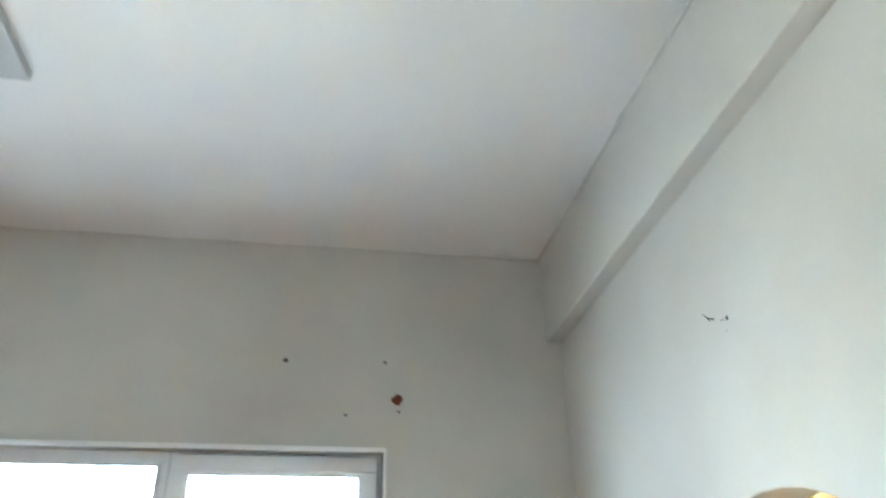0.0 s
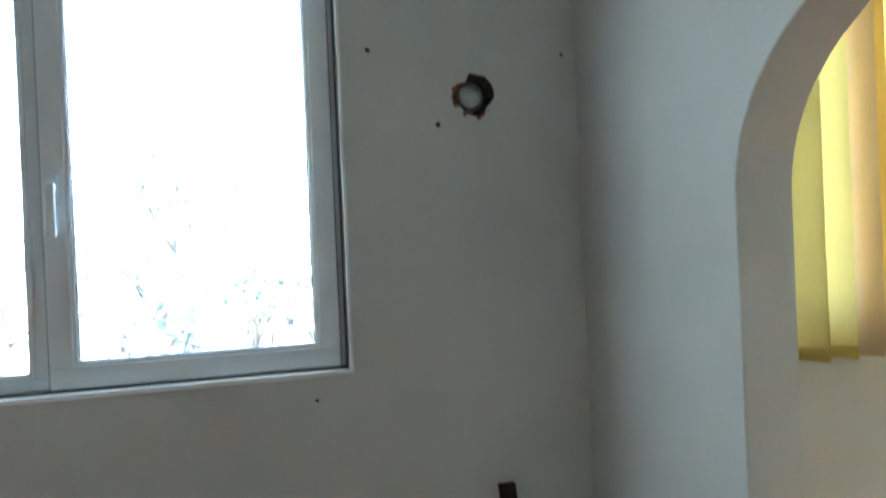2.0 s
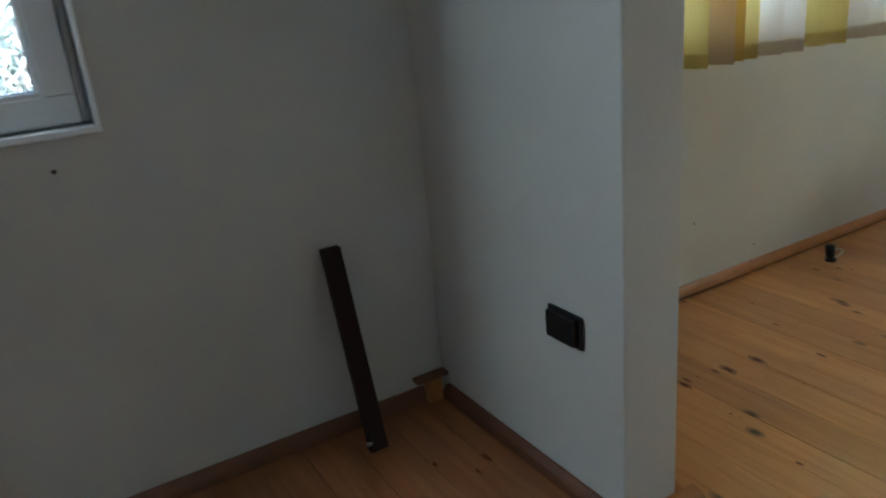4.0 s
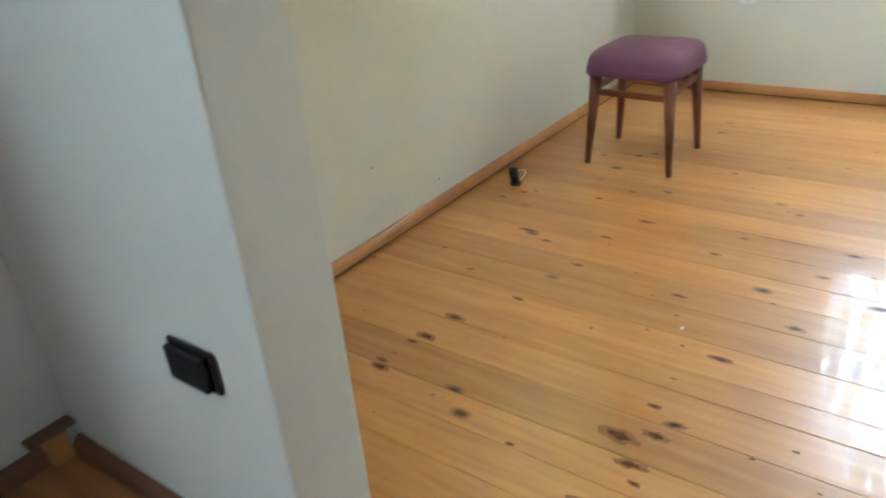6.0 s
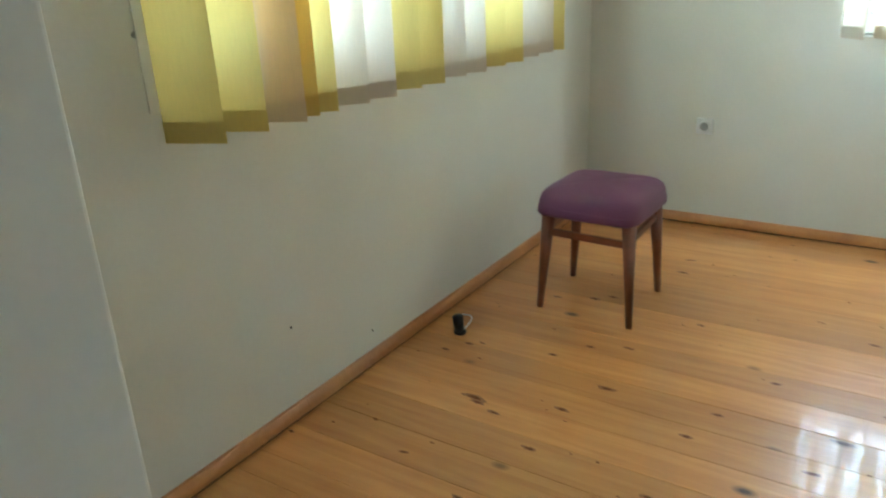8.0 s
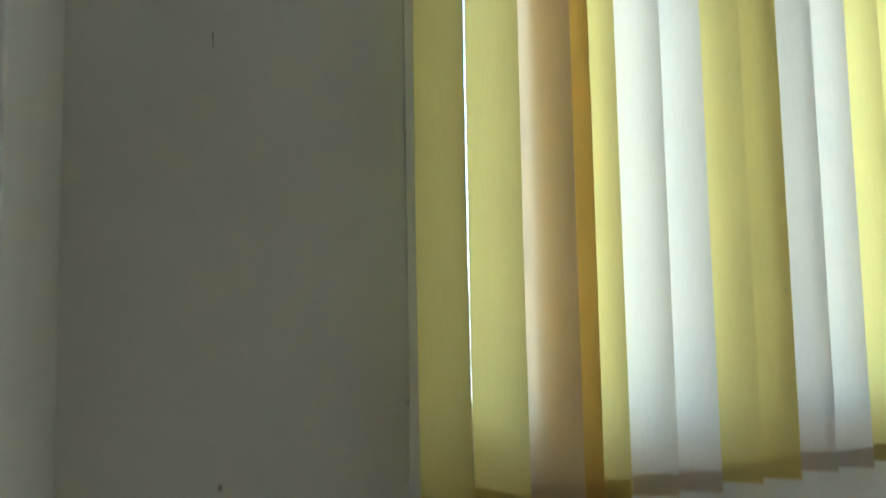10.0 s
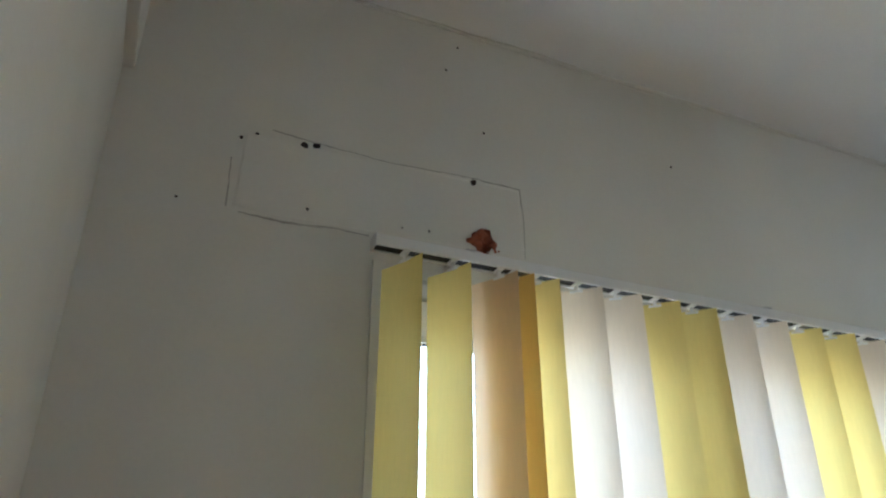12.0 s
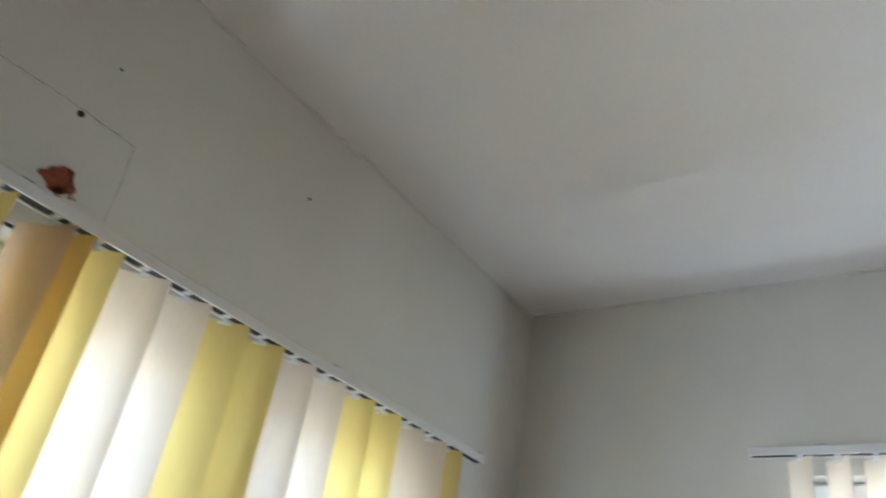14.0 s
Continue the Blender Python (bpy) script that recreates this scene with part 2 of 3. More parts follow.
def box(bm, lo, hi, bevel=0.0, m=None):
    """Adds a box from corner to corner, with bevelled edges."""
    lo, hi = Vector(lo), Vector(hi)
    made = bmesh.ops.create_cube(bm, size=1, matrix=Matrix.Translation((lo + hi) / 2) @ Matrix.Diagonal((*(hi - lo), 1)))
    vs = made["verts"]
    if bevel:
        es = {e for v in vs for e in v.link_edges}
        out = bmesh.ops.bevel(bm, geom=list(es) + vs, offset=bevel, segments=2, affect="EDGES", profile=0.6)
        vs = list({v for v in out["verts"]} | {v for v in vs if v.is_valid})
    if m is not None:
        bmesh.ops.transform(bm, matrix=m, verts=vs)
    return vs


def slab(name, boxes, material, bevel=0.0, parent=None, label=""):
    bm = bmesh.new()
    for lo, hi in boxes:
        box(bm, lo, hi, bevel)
    return part(name, bm, material, parent, label)


def rod(bm, a, b, ra, rb, sides=12, cap=True):
    """A tapered round bar from a to b."""
    a, b = Vector(a), Vector(b)
    turn = (b - a).to_track_quat("Z", "Y").to_matrix().to_4x4()
    bmesh.ops.create_cone(bm, cap_ends=cap, segments=sides, radius1=ra, radius2=rb, depth=(b - a).length, matrix=Matrix.Translation((a + b) / 2) @ turn)


def thing(name, place, label, category, group=""):
    ob = new(name)
    ob.location = place
    return tagged(ob, label, category, group)


# ---- the two rooms ----
TOP = 2.91
XW, YS, XE = -3.3, -3.6, 2.935
WALL = 0.28
P0, P1 = 0.0, 0.145
WA = (-2.90, -0.724, 0.876, 2.060)
WB = (0.745, 2.33, 0.86, 2.15)
WE = (-2.35, -0.95, 0.78, 2.235)


def structure(ob):
    return tagged(ob, kind="structure")


def wall_with_hole(name, axis, face, back, a0, a1, hole, material):
    """A wall with one window opening. axis: the one along which it runs."""
    h0, h1, z0, z1 = hole
    bm = bmesh.new()
    us, zs = [a0, h0, h1, a1], [0, z0, z1, TOP]
    def at(u, v, z):
        return (u, v, z) if axis == "x" else (v, u, z)
    grids = {v: [[bm.verts.new(at(u, v, z)) for z in zs] for u in us] for v in (face, back)}
    for g in grids.values():
        for a in range(3):
            for b in range(3):
                if (a, b) != (1, 1):
                    bm.faces.new((g[a][b], g[a + 1][b], g[a + 1][b + 1], g[a][b + 1]))
    f, k = grids[face], grids[back]
    rim = [(a, 0) for a in range(4)] + [(3, b) for b in range(1, 4)] + [(a, 3) for a in (2, 1, 0)] + [(0, b) for b in (2, 1)]
    for ring in (rim, [(1, 1), (2, 1), (2, 2), (1, 2)]):
        for (a, b), (c, d) in zip(ring, ring[1:] + ring[:1]):
            bm.faces.new((f[a][b], f[c][d], k[c][d], k[a][b]))
    return structure(part(name, bm, material))


def carve(wall, cutters, lining):
    """Cuts irregular holes into a wall: rows of centre, radius, depth, sides, the way in."""
    bm = bmesh.new()
    rnd = random.Random(5)
    for centre, radius, depth, way in cutters:
        way = Vector(way)
        side = way.cross(Vector((0, 0, 1))).normalized()
        n = 9 if radius < 0.02 else 18
        rings = []
        size = [radius * rnd.uniform(0.78, 1.18) for _ in range(n)]
        for d in (-0.02, depth):
            ring = []
            for q in range(n):
                a = 2 * math.pi * q / n
                r = size[q] * (1.0 if d < 0 else 0.86)
                ring.append(bm.verts.new(Vector(centre) + way * d + side * r * math.cos(a) + Vector((0, 0, r * math.sin(a)))))
            rings.append(ring)
        bm.faces.new(rings[0])
        bm.faces.new(rings[1][::-1])
        for q in range(n):
            bm.faces.new((rings[0][q], rings[1][q], rings[1][(q + 1) % n], rings[0][(q + 1) % n]))
    cut = part("cut", bm, lining)
    wall.data.materials.append(lining)
    mod = wall.modifiers.new("cut", "BOOLEAN")
    mod.operation, mod.object, mod.solver, mod.material_mode = "DIFFERENCE", cut, "EXACT", "TRANSFER"
    bpy.context.view_layer.update()
    made = bpy.data.meshes.new_from_object(wall.evaluated_get(bpy.context.evaluated_depsgraph_get()))
    wall.modifiers.clear()
    if len(made.polygons) > 10:
        wall.data = made
    else:
        print("CUT FAILED", wall.name)
    bpy.data.objects.remove(cut)


IN = (0, 1, 0)
PIPE = (-0.328, 0, 1.633)
wall_a = wall_with_hole("wall_north", "x", 0, WALL, XW - WALL, 0.075, WA, PLASTER)
carve(wall_a, [(PIPE, 0.062, 0.16, IN)], HOLE)
carve(wall_a, [((-0.676, 0, 2.262), 0.022, 0.05, IN), ((-0.669, 0, 2.217), 0.006, 0.03, IN)], BRICK)
carve(wall_a, [((-1.107, 0, 2.405), 0.0095, 0.035, IN), ((-0.725, 0, 2.412), 0.007, 0.03, IN), ((-0.870, 0, 2.199), 0.007, 0.03, IN),
               ((-0.636, 0, 1.759), 0.0075, 0.03, IN), ((-0.044, 0, 1.763), 0.007, 0.03, IN), ((-0.440, 0, 1.552), 0.009, 0.03, IN),
               ((-0.817, 0, 0.799), 0.0055, 0.03, IN)], HOLE)
wall_b = wall_with_hole("wall_north_far_room", "x", 0, WALL, 0.075, XE + WALL, WB, CREAM)
carve(wall_b, [((0.991, 0, 2.280), 0.036, 0.025, IN)], BRICK)
carve(wall_b, [((0.545, 0, 2.433), 0.009, 0.03, IN), ((0.572, 0, 2.439), 0.010, 0.03, IN), ((0.968, 0, 2.437), 0.010, 0.03, IN), ((0.896, 0, 2.765), 0.0045, 0.02, IN),
               ((1.002, 0, 2.594), 0.004, 0.02, IN), ((1.612, 0, 2.647), 0.005, 0.02, IN), ((0.406, 0, 2.417), 0.005, 0.02, IN),
               ((0.438, 0, 2.435), 0.005, 0.02, IN), ((0.564, 0, 2.273), 0.0045, 0.02, IN), ((0.578, 0, 2.373), 0.0035, 0.02, IN),
               ((0.784, 0, 2.274), 0.0035, 0.02, IN), ((0.851, 0, 2.278), 0.0035, 0.02, IN), ((0.930, 0, 2.852), 0.004, 0.02, IN),
               ((1.007, 0, 0.253), 0.004, 0.02, IN), ((1.322, 0, 0.10), 0.004, 0.02, IN),
               ((0.385, 0, 0.871), 0.0035, 0.02, IN), ((0.716, 0, 0.985), 0.007, 0.02, IN), ((0.738, 0, 0.845), 0.006, 0.02, IN),
               ((0.296, 0, 2.243), 0.0035, 0.02, IN)], HOLE)
wall_with_hole("wall_east", "y", XE, XE + WALL, YS, 0, WE, CREAM)
# unseen closing walls, kept dark so less light bounces onto the north wall
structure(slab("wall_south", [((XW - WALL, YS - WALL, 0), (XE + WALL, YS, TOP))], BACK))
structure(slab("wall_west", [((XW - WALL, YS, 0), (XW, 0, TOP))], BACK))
structure(slab("ceiling", [((XW - WALL, YS - WALL, TOP), (XE + WALL, WALL, TOP + 0.2))], CEILING))
structure(slab("ceiling_beam", [((-0.061, YS, 2.527), (0.170, 0, TOP))], PLASTER, 0.004))

# partition with its arched doorway
ARCH0, ARCH1, SPRING, CROWN = -0.709, -1.691, 1.285, 1.697


def partition():
    mid, half = (ARCH0 + ARCH1) / 2, abs(ARCH0 - ARCH1) / 2
    rnd = random.Random(9)
    line = []
    for k in range(41):
        a = math.pi * k / 40
        wob = 0.0 if k in (0, 40) else rnd.uniform(-0.0015, 0.0015)
        line.append((mid + half * math.cos(a), SPRING + (CROWN - SPRING) * abs(math.sin(a)) ** 1.0 + wob))
    bm = bmesh.new()
    sides = []
    for x in (P0, P1):
        low = [bm.verts.new((x, y, z)) for y, z in line]
        high = [bm.verts.new((x, y, 2.525)) for y, z in line]
        more = {key: bm.verts.new((x, *yz)) for key, yz in {"n0": (0, 0), "n1": (0, SPRING), "n2": (0, 2.525), "s0": (YS, 0), "s1": (YS, SPRING), "s2": (YS, 2.525), "a": (ARCH0, 0), "b": (ARCH1, 0)}.items()}
        for k in range(40):
            bm.faces.new((low[k], low[k + 1], high[k + 1], high[k]))
        bm.faces.new((more["n0"], more["a"], low[0], more["n1"]))
        bm.faces.new((more["n1"], low[0], high[0], more["n2"]))
        bm.faces.new((more["b"], more["s0"], more["s1"], low[-1]))
        bm.faces.new((low[-1], more["s1"], more["s2"], high[-1]))
        ring = [more["n0"], more["a"], *low, more["b"], more["s0"], more["s1"], more["s2"], *high[::-1], more["n2"], more["n1"]]
        sides.append(ring)
    f, b = sides
    for k in range(len(f)):
        j = (k + 1) % len(f)
        bm.faces.new((f[k], f[j], b[j], b[k]))
    edge = [e for e in bm.edges if abs(e.verts[0].co.x - e.verts[1].co.x) < 1e-6 and all(ARCH1 - 1e-4 <= v.co.y <= ARCH0 + 1e-4 and v.co.z < 2 for v in e.verts) and len(e.link_faces) == 2 and abs(e.link_faces[0].normal.dot(e.link_faces[1].normal)) < 0.5]
    bmesh.ops.recalc_face_normals(bm, faces=bm.faces)
    edge = [e for e in edge if e.is_valid and abs(e.link_faces[0].normal.dot(e.link_faces[1].normal)) < 0.5]
    bmesh.ops.bevel(bm, geom=edge, offset=0.005, segments=3, affect="EDGES", profile=0.5)
    return structure(part("wall_partition", bm, PLASTER))


wall_p = partition()
carve(wall_p, [((0, -1.220, 2.106), 0.006, 0.01, (1, 0, 0)), ((0, -1.207, 2.079), 0.003, 0.01, (1, 0, 0))], HOLE)


def uneven_joint(name, a, b, normal, mat, seed):
    """A hand-drawn fillet of plaster where a wall meets the ceiling."""
    a, b, nrm = Vector(a), Vector(b), Vector(normal)
    n = int((b - a).length / 0.02)
    bm = bmesh.new()
    prev = None
    for k in range(n + 1):
        p = a.lerp(b, k / n)
        w = 0.012 + 0.012 * noise.noise(Vector((k * 0.09, seed, 0))) + 0.005 * noise.noise(Vector((k * 0.5, seed, 3)))
        h = 0.012 + 0.012 * noise.noise(Vector((k * 0.08, seed, 9))) + 0.006 * noise.noise(Vector((k * 0.45, seed, 5)))
        w, h = max(w * 0.7, 0.002), max(h * 0.7, 0.002)
        now = [bm.verts.new(p + Vector((0, 0, -h))), bm.verts.new(p + nrm * w * 0.4 + Vector((0, 0, -h * 0.4))), bm.verts.new(p + nrm * w), bm.verts.new(p)]
        if prev:
            for i in range(4):
                bm.faces.new((prev[i], now[i], now[(i + 1) % 4], prev[(i + 1) % 4]))
        prev = now
    return structure(part(name, bm, mat, smooth=True))


uneven_joint("plaster_joint", (P1, -0.0005, TOP - 0.0005), (XE, -0.0005, TOP - 0.0005), (0, -1, 0), CREAM, 2)
uneven_joint("plaster_joint", (XW, -0.0005, TOP - 0.0005), (-0.061, -0.0005, TOP - 0.0005), (0, -1, 0), PLASTER, 7)
uneven_joint("plaster_joint", (XE - 0.0005, 0, TOP - 0.0005), (XE - 0.0005, YS, TOP - 0.0005), (-1, 0, 0), CREAM, 4)
uneven_joint("plaster_joint", (-0.0615, 0, TOP - 0.0005), (-0.0615, YS, TOP - 0.0005), (-1, 0, 0), PLASTER, 5)


def scratch(name, points, width, mat, normal):
    """A thin crack or scratch that follows a few points on a wall."""
    bm = bmesh.new()
    rnd = random.Random(3)
    nrm = Vector(normal)
    fine = []
    for p, q in zip(points, points[1:]):
        p, q = Vector(p), Vector(q)
        steps = max(2, int((q - p).length / 0.012))
        fine += [p.lerp(q, t / steps) + Vector((0 if normal[0] else rnd.uniform(-1, 1) * 0.001, 0 if normal[1] else rnd.uniform(-1, 1) * 0.001, rnd.uniform(-1, 1) * 0.0012)) for t in range(steps)]
    fine.append(Vector(points[-1]))
    prev = None
    for k, p in enumerate(fine):
        way = (fine[min(k + 1, len(fine) - 1)] - fine[max(k - 1, 0)]).normalized()
        side = way.cross(nrm).normalized() * width * rnd.uniform(0.15, 0.6)
        now = [bm.verts.new(p + side), bm.verts.new(p + nrm * 0.0012), bm.verts.new(p - side)]
        if prev:
            bm.faces.new((prev[0], prev[1], now[1], now[0]))
            bm.faces.new((prev[1], prev[2], now[2], now[1]))
        prev = now
    return structure(part(name, bm, mat))


OUT = (0, -1, 0)
scratch("wall_scratch", [(0, -1.115, 2.160), (0, -1.140, 2.138), (0, -1.165, 2.126)], 0.006, HOLE, (-1, 0, 0))
scratch("wall_scratch", [(0, -1.190, 2.112), (0, -1.216, 2.106)], 0.004, HOLE, (-1, 0, 0))
scratch("wall_scratch", [(0.369, 0, 1.628), (0.369, 0, 1.602)], 0.003, HOLE, OUT)
scratch("wall_crack", [(0.472, 0, 2.454), (0.566, 0, 2.447), (0.756, 0, 2.439), (0.936, 0, 2.450), (1.099, 0, 2.448)], 0.0035, CRACK, OUT)
scratch("wall_crack", [(1.099, 0, 2.448), (1.106, 0, 2.352), (1.104, 0, 2.254)], 0.003, CRACK, OUT)
scratch("wall_crack", [(0.438, 0, 2.429), (0.426, 0, 2.304)], 0.003, CRACK, OUT)
scratch("wall_crack", [(0.392, 0, 2.362), (0.394, 0, 2.242)], 0.004, CRACK, OUT)
scratch("wall_crack", [(0.421, 0, 2.235), (0.526, 0, 2.230), (0.636, 0, 2.239), (0.706, 0, 2.237)], 0.005, CRACK, OUT)
scratch("wall_crack", [(0.656, 0, 2.337), (0.766, 0, 2.327), (0.866, 0, 2.344), (0.976, 0, 2.337)], 0.005, CRACK, OUT)

# smoothed plaster patch above the blind
bm = bmesh.new()
rnd = random.Random(12)
ring = []
for (ax, az), (bx, bz) in zip([(0.406, 2.242), (1.101, 2.254), (1.096, 2.444), (0.416, 2.432)], [(1.101, 2.254), (1.096, 2.444), (0.416, 2.432), (0.406, 2.242)]):
    for q in range(12):
        ring.append((ax + (bx - ax) * q / 12 + rnd.uniform(-0.002, 0.002), az + (bz - az) * q / 12 + rnd.uniform(-0.002, 0.002)))
cx, cz = 0.756, 2.342
outer = [bm.verts.new((x, -0.0002, z)) for x, z in ring]
inner = [bm.verts.new((cx + (x - cx) * 0.985, -0.0015, cz + (z - cz) * 0.95)) for x, z in ring]
for q in range(len(ring)):
    j = (q + 1) % len(ring)
    bm.faces.new((outer[q], outer[j], inner[j], inner[q]))
bm.faces.new(inner)
patch = structure(part("wall_patch", bm, CREAM))
carve(patch, [((0.545, 0, 2.433), 0.009, 0.03, IN), ((0.572, 0, 2.439), 0.010, 0.03, IN), ((0.968, 0, 2.437), 0.010, 0.03, IN), ((0.991, 0, 2.280), 0.034, 0.025, IN), ((0.564, 0, 2.273), 0.0045, 0.02, IN),
              ((0.784, 0, 2.274), 0.0035, 0.02, IN), ((0.851, 0, 2.278), 0.0035, 0.02, IN)], HOLE)


def lumps(bm, centre, size, count, seed, flat=1.0):
    """A heap of rough broken bits."""
    rnd = random.Random(seed)
    for _ in range(count):
        at = Vector(centre) + Vector((rnd.uniform(-1, 1), rnd.uniform(-0.2, 0.5) * flat, rnd.uniform(-1, 1))) * size
        made = bmesh.ops.create_icosphere(bm, subdivisions=2, radius=size * rnd.uniform(0.35, 0.7), matrix=Matrix.Translation(at))
        for v in made["verts"]:
            v.co += (v.co - at) * noise.noise(v.co * 60) * 0.9


bm = bmesh.new()
lumps(bm, (0.989, 0.002, 2.279), 0.029, 9, 2)
lumps(bm, (1.027, 0.001, 2.260), 0.009, 3, 4)
structure(part("broken_brick", bm, BRICK))

# chimney hole with a metal flue inside
bm = bmesh.new()
rod(bm, (PIPE[0] - 0.004, 0.03, PIPE[2] + 0.004), (PIPE[0] - 0.012, 0.15, PIPE[2] + 0.004), 0.045, 0.042, 28, False)
rod(bm, (PIPE[0] - 0.012, 0.15, PIPE[2] + 0.004), (PIPE[0] - 0.004, 0.032, PIPE[2] + 0.004), 0.040, 0.043, 28, True)
flue = thing("flue_pipe", (PIPE[0], 0.05, PIPE[2]), "short metal flue pipe inside a rough hole in the wall", "flue pipe")
o = part("pipe", bm, METAL, flue, "dull grey metal", True)
o.matrix_parent_inverse = Matrix.Translation(-flue.location)
bm = bmesh.new()
rod(bm, (PIPE[0] - 0.006, 0.014, PIPE[2] + 0.006), (PIPE[0] - 0.006, 0.028, PIPE[2] + 0.006), 0.034, 0.042, 28, True)
o = part("cover", bm, METAL, flue, "shiny crumpled foil cover", True)
for v in o.data.vertices:
    v.co.y += 0.01 * noise.noise(v.co * 45)
o.matrix_parent_inverse = Matrix.Translation(-flue.location)
bm = bmesh.new()
rnd = random.Random(8)
for q in range(60):
    a = rnd.uniform(math.pi * 0.75, math.pi * 1.85)
    r = rnd.uniform(0.052, 0.066)
    at = Vector((PIPE[0] + r * math.cos(a), rnd.uniform(0.002, 0.025), PIPE[2] + r * math.sin(a)))
    made = bmesh.ops.create_icosphere(bm, subdivisions=1, radius=rnd.uniform(0.005, 0.009), matrix=Matrix.Translation(at))
    for v in made["verts"]:
        v.co += (v.co - at) * noise.noise(v.co * 80) * 0.8
structure(part("broken_brick", bm, BRICK))


# ---- windows ----
def window(name, axis, at, hole, mullion, handle, fixed, sash_sizes, unseen_mullion=None):
    """A white plastic window: sashes, or one fixed pane beside a sash. at: its inner face."""
    h0, h1, z0, z1 = hole
    def place(u, v, z):
        return (u, at + v, z) if axis == "x" else (at + v, u, z)
    def bars(nm, rects, v0, v1, mat, parent, bevel=0.003, label=""):
        bm = bmesh.new()
        for u0, u1, a, b in rects:
            p, q = place(u0, v0, a), place(u1, v1, b)
            box(bm, [min(i, j) for i, j in zip(p, q)], [max(i, j) for i, j in zip(p, q)], bevel)
        return part(nm, bm, mat, parent, label)
    w = tagged(new(name), "white plastic double window with clear panes", kind="structure")
    f, s = sash_sizes
    bars("window_frame", [(h0, h1, z1 - f, z1), (h0, h1, z0, z0 + f), (h0, h0 + f, z0 + f, z1 - f), (h1 - f, h1, z0 + f, z1 - f), (mullion - 0.024, mullion + 0.024, z0 + f, z1 - f)] + ([(unseen_mullion - 0.024, unseen_mullion + 0.024, z0 + f, z1 - f)] if unseen_mullion else []), 0.016, 0.075, PVC, w)
    if unseen_mullion:
        bars("pane", [(h0 + f, unseen_mullion - 0.024, z0 + f, z1 - f)], 0.021, 0.027, GLASS, w, 0).visible_shadow = False
    g = 0.0035
    for n, (a, b) in enumerate(((h0 + 0.02, mullion - 0.010), (mullion + 0.008, h1 - 0.018))):
        lo, hi = z0 + 0.006, z1 - 0.010
        if n == 0 and fixed:
            a, b, lo, hi, e = (unseen_mullion + 0.024 if unseen_mullion else h0 + f), mullion - 0.024, z0 + f, z1 - f, 0.012
            sash = bars("glazing_bead", [(a, b, hi - e, hi), (a, b, lo, lo + e), (a, a + e, lo + e, hi - e), (b - e, b, lo + e, hi - e)], 0.010, 0.03, PVC, w, 0.002)
        else:
            e = s
            sash = bars("sash", [(a, b, hi - e, hi), (a, b, lo, lo + e), (a, a + e, lo + e, hi - e), (b - e, b, lo + e, hi - e)], 0.0, 0.055, PVC, w, 0.004)
            t = 0.010
            bars("glazing_bead", [(a + e, b - e, hi - e - t, hi - e), (a + e, b - e, lo + e, lo + e + t), (a + e, a + e + t, lo + e + t, hi - e - t), (b - e - t, b - e, lo + e + t, hi - e - t)], 0.006, 0.02, PVC, sash, 0.002)
            bars("gasket", [(a - 0.003, a, lo, hi), (b, b + 0.003, lo, hi), (a, b, lo - 0.003, lo), (a, b, hi, hi + 0.003)], 0.010, 0.018, GAP, w, 0)
            if n == 1:
                bars("hinge", [(b + 0.003, b + 0.009, lo + 0.02, lo + 0.10)], 0.002, 0.014, PVC, w, 0.003)
                bars("hinge", [(b + 0.003, b + 0.009, hi - 0.10, hi - 0.02)], 0.002, 0.014, PVC, w, 0.003)
            e += t
        bars("seal", [(a + e, b - e, hi - e - g, hi - e), (a + e, b - e, lo + e, lo + e + g), (a + e, a + e + g, lo + e + g, hi - e - g), (b - e - g, b - e, lo + e + g, hi - e - g)], 0.016, 0.03, SEAL, sash, 0)
        bars("pane", [(a + e + g, b - e - g, lo + e + g, hi - e - g)], 0.021, 0.027, GLASS, sash, 0).visible_shadow = False
    if handle:
        zc = (z0 + z1) / 2 - 0.12
        u = mullion + 0.008 + s / 2
        bm = bmesh.new()
        for p, q, bv in (((u - 0.014, -0.010, zc + 0.005), (u + 0.014, 0.0, zc + 0.075), 0.004), ((u - 0.009, -0.042, zc + 0.030), (u + 0.009, -0.010, zc + 0.050), 0.004), ((u - 0.012, -0.052, zc - 0.080), (u + 0.012, -0.034, zc + 0.056), 0.008)):
            p, q = place(*p), place(*q)
            box(bm, [min(i, j) for i, j in zip(p, q)], [max(i, j) for i, j in zip(p, q)], bv)
        part("window_handle", bm, PVC, w, "white lever handle")
    return w


# the pane beyond x = -2.2 is unseen, added to brighten the near room
window("window_1", "x", 0.028, WA, -1.484, True, True, (0.036, 0.057), -2.2)
window("window_2", "x", 0.095, WB, 1.54, True, False, (0.060, 0.085))
window("window_3", "y", XE + 0.06, WE, -1.65, False, False, (0.045, 0.058))

h0, h1, z0, z1 = WA
bm = bmesh.new()
for a, b, c, d in ((h0 - 0.010, h1 + 0.010, z1, z1 + 0.018), (h0 - 0.010, h1 + 0.010, z0 - 0.014, z0), (h0 - 0.010, h0, z0, z1), (h1, h1 + 0.010, z0, z1)):
    box(bm, (a, -0.012, c), (b, 0.02, d), 0.002)
structure(part("window_trim", bm, TRIM))
# grey strips that paint in the shadow gap between trim and frame
bm = bmesh.new()
for a, b, c, d in ((h0 + 0.001, h1 - 0.001, z0 + 0.001, z0 + 0.006), (h1 - 0.003, h1 - 0.001, z0 + 0.006, z1 - 0.006)):
    box(bm, (a, 0.021, c), (b, 0.043, d))
structure(part("window_trim", bm, GAP))

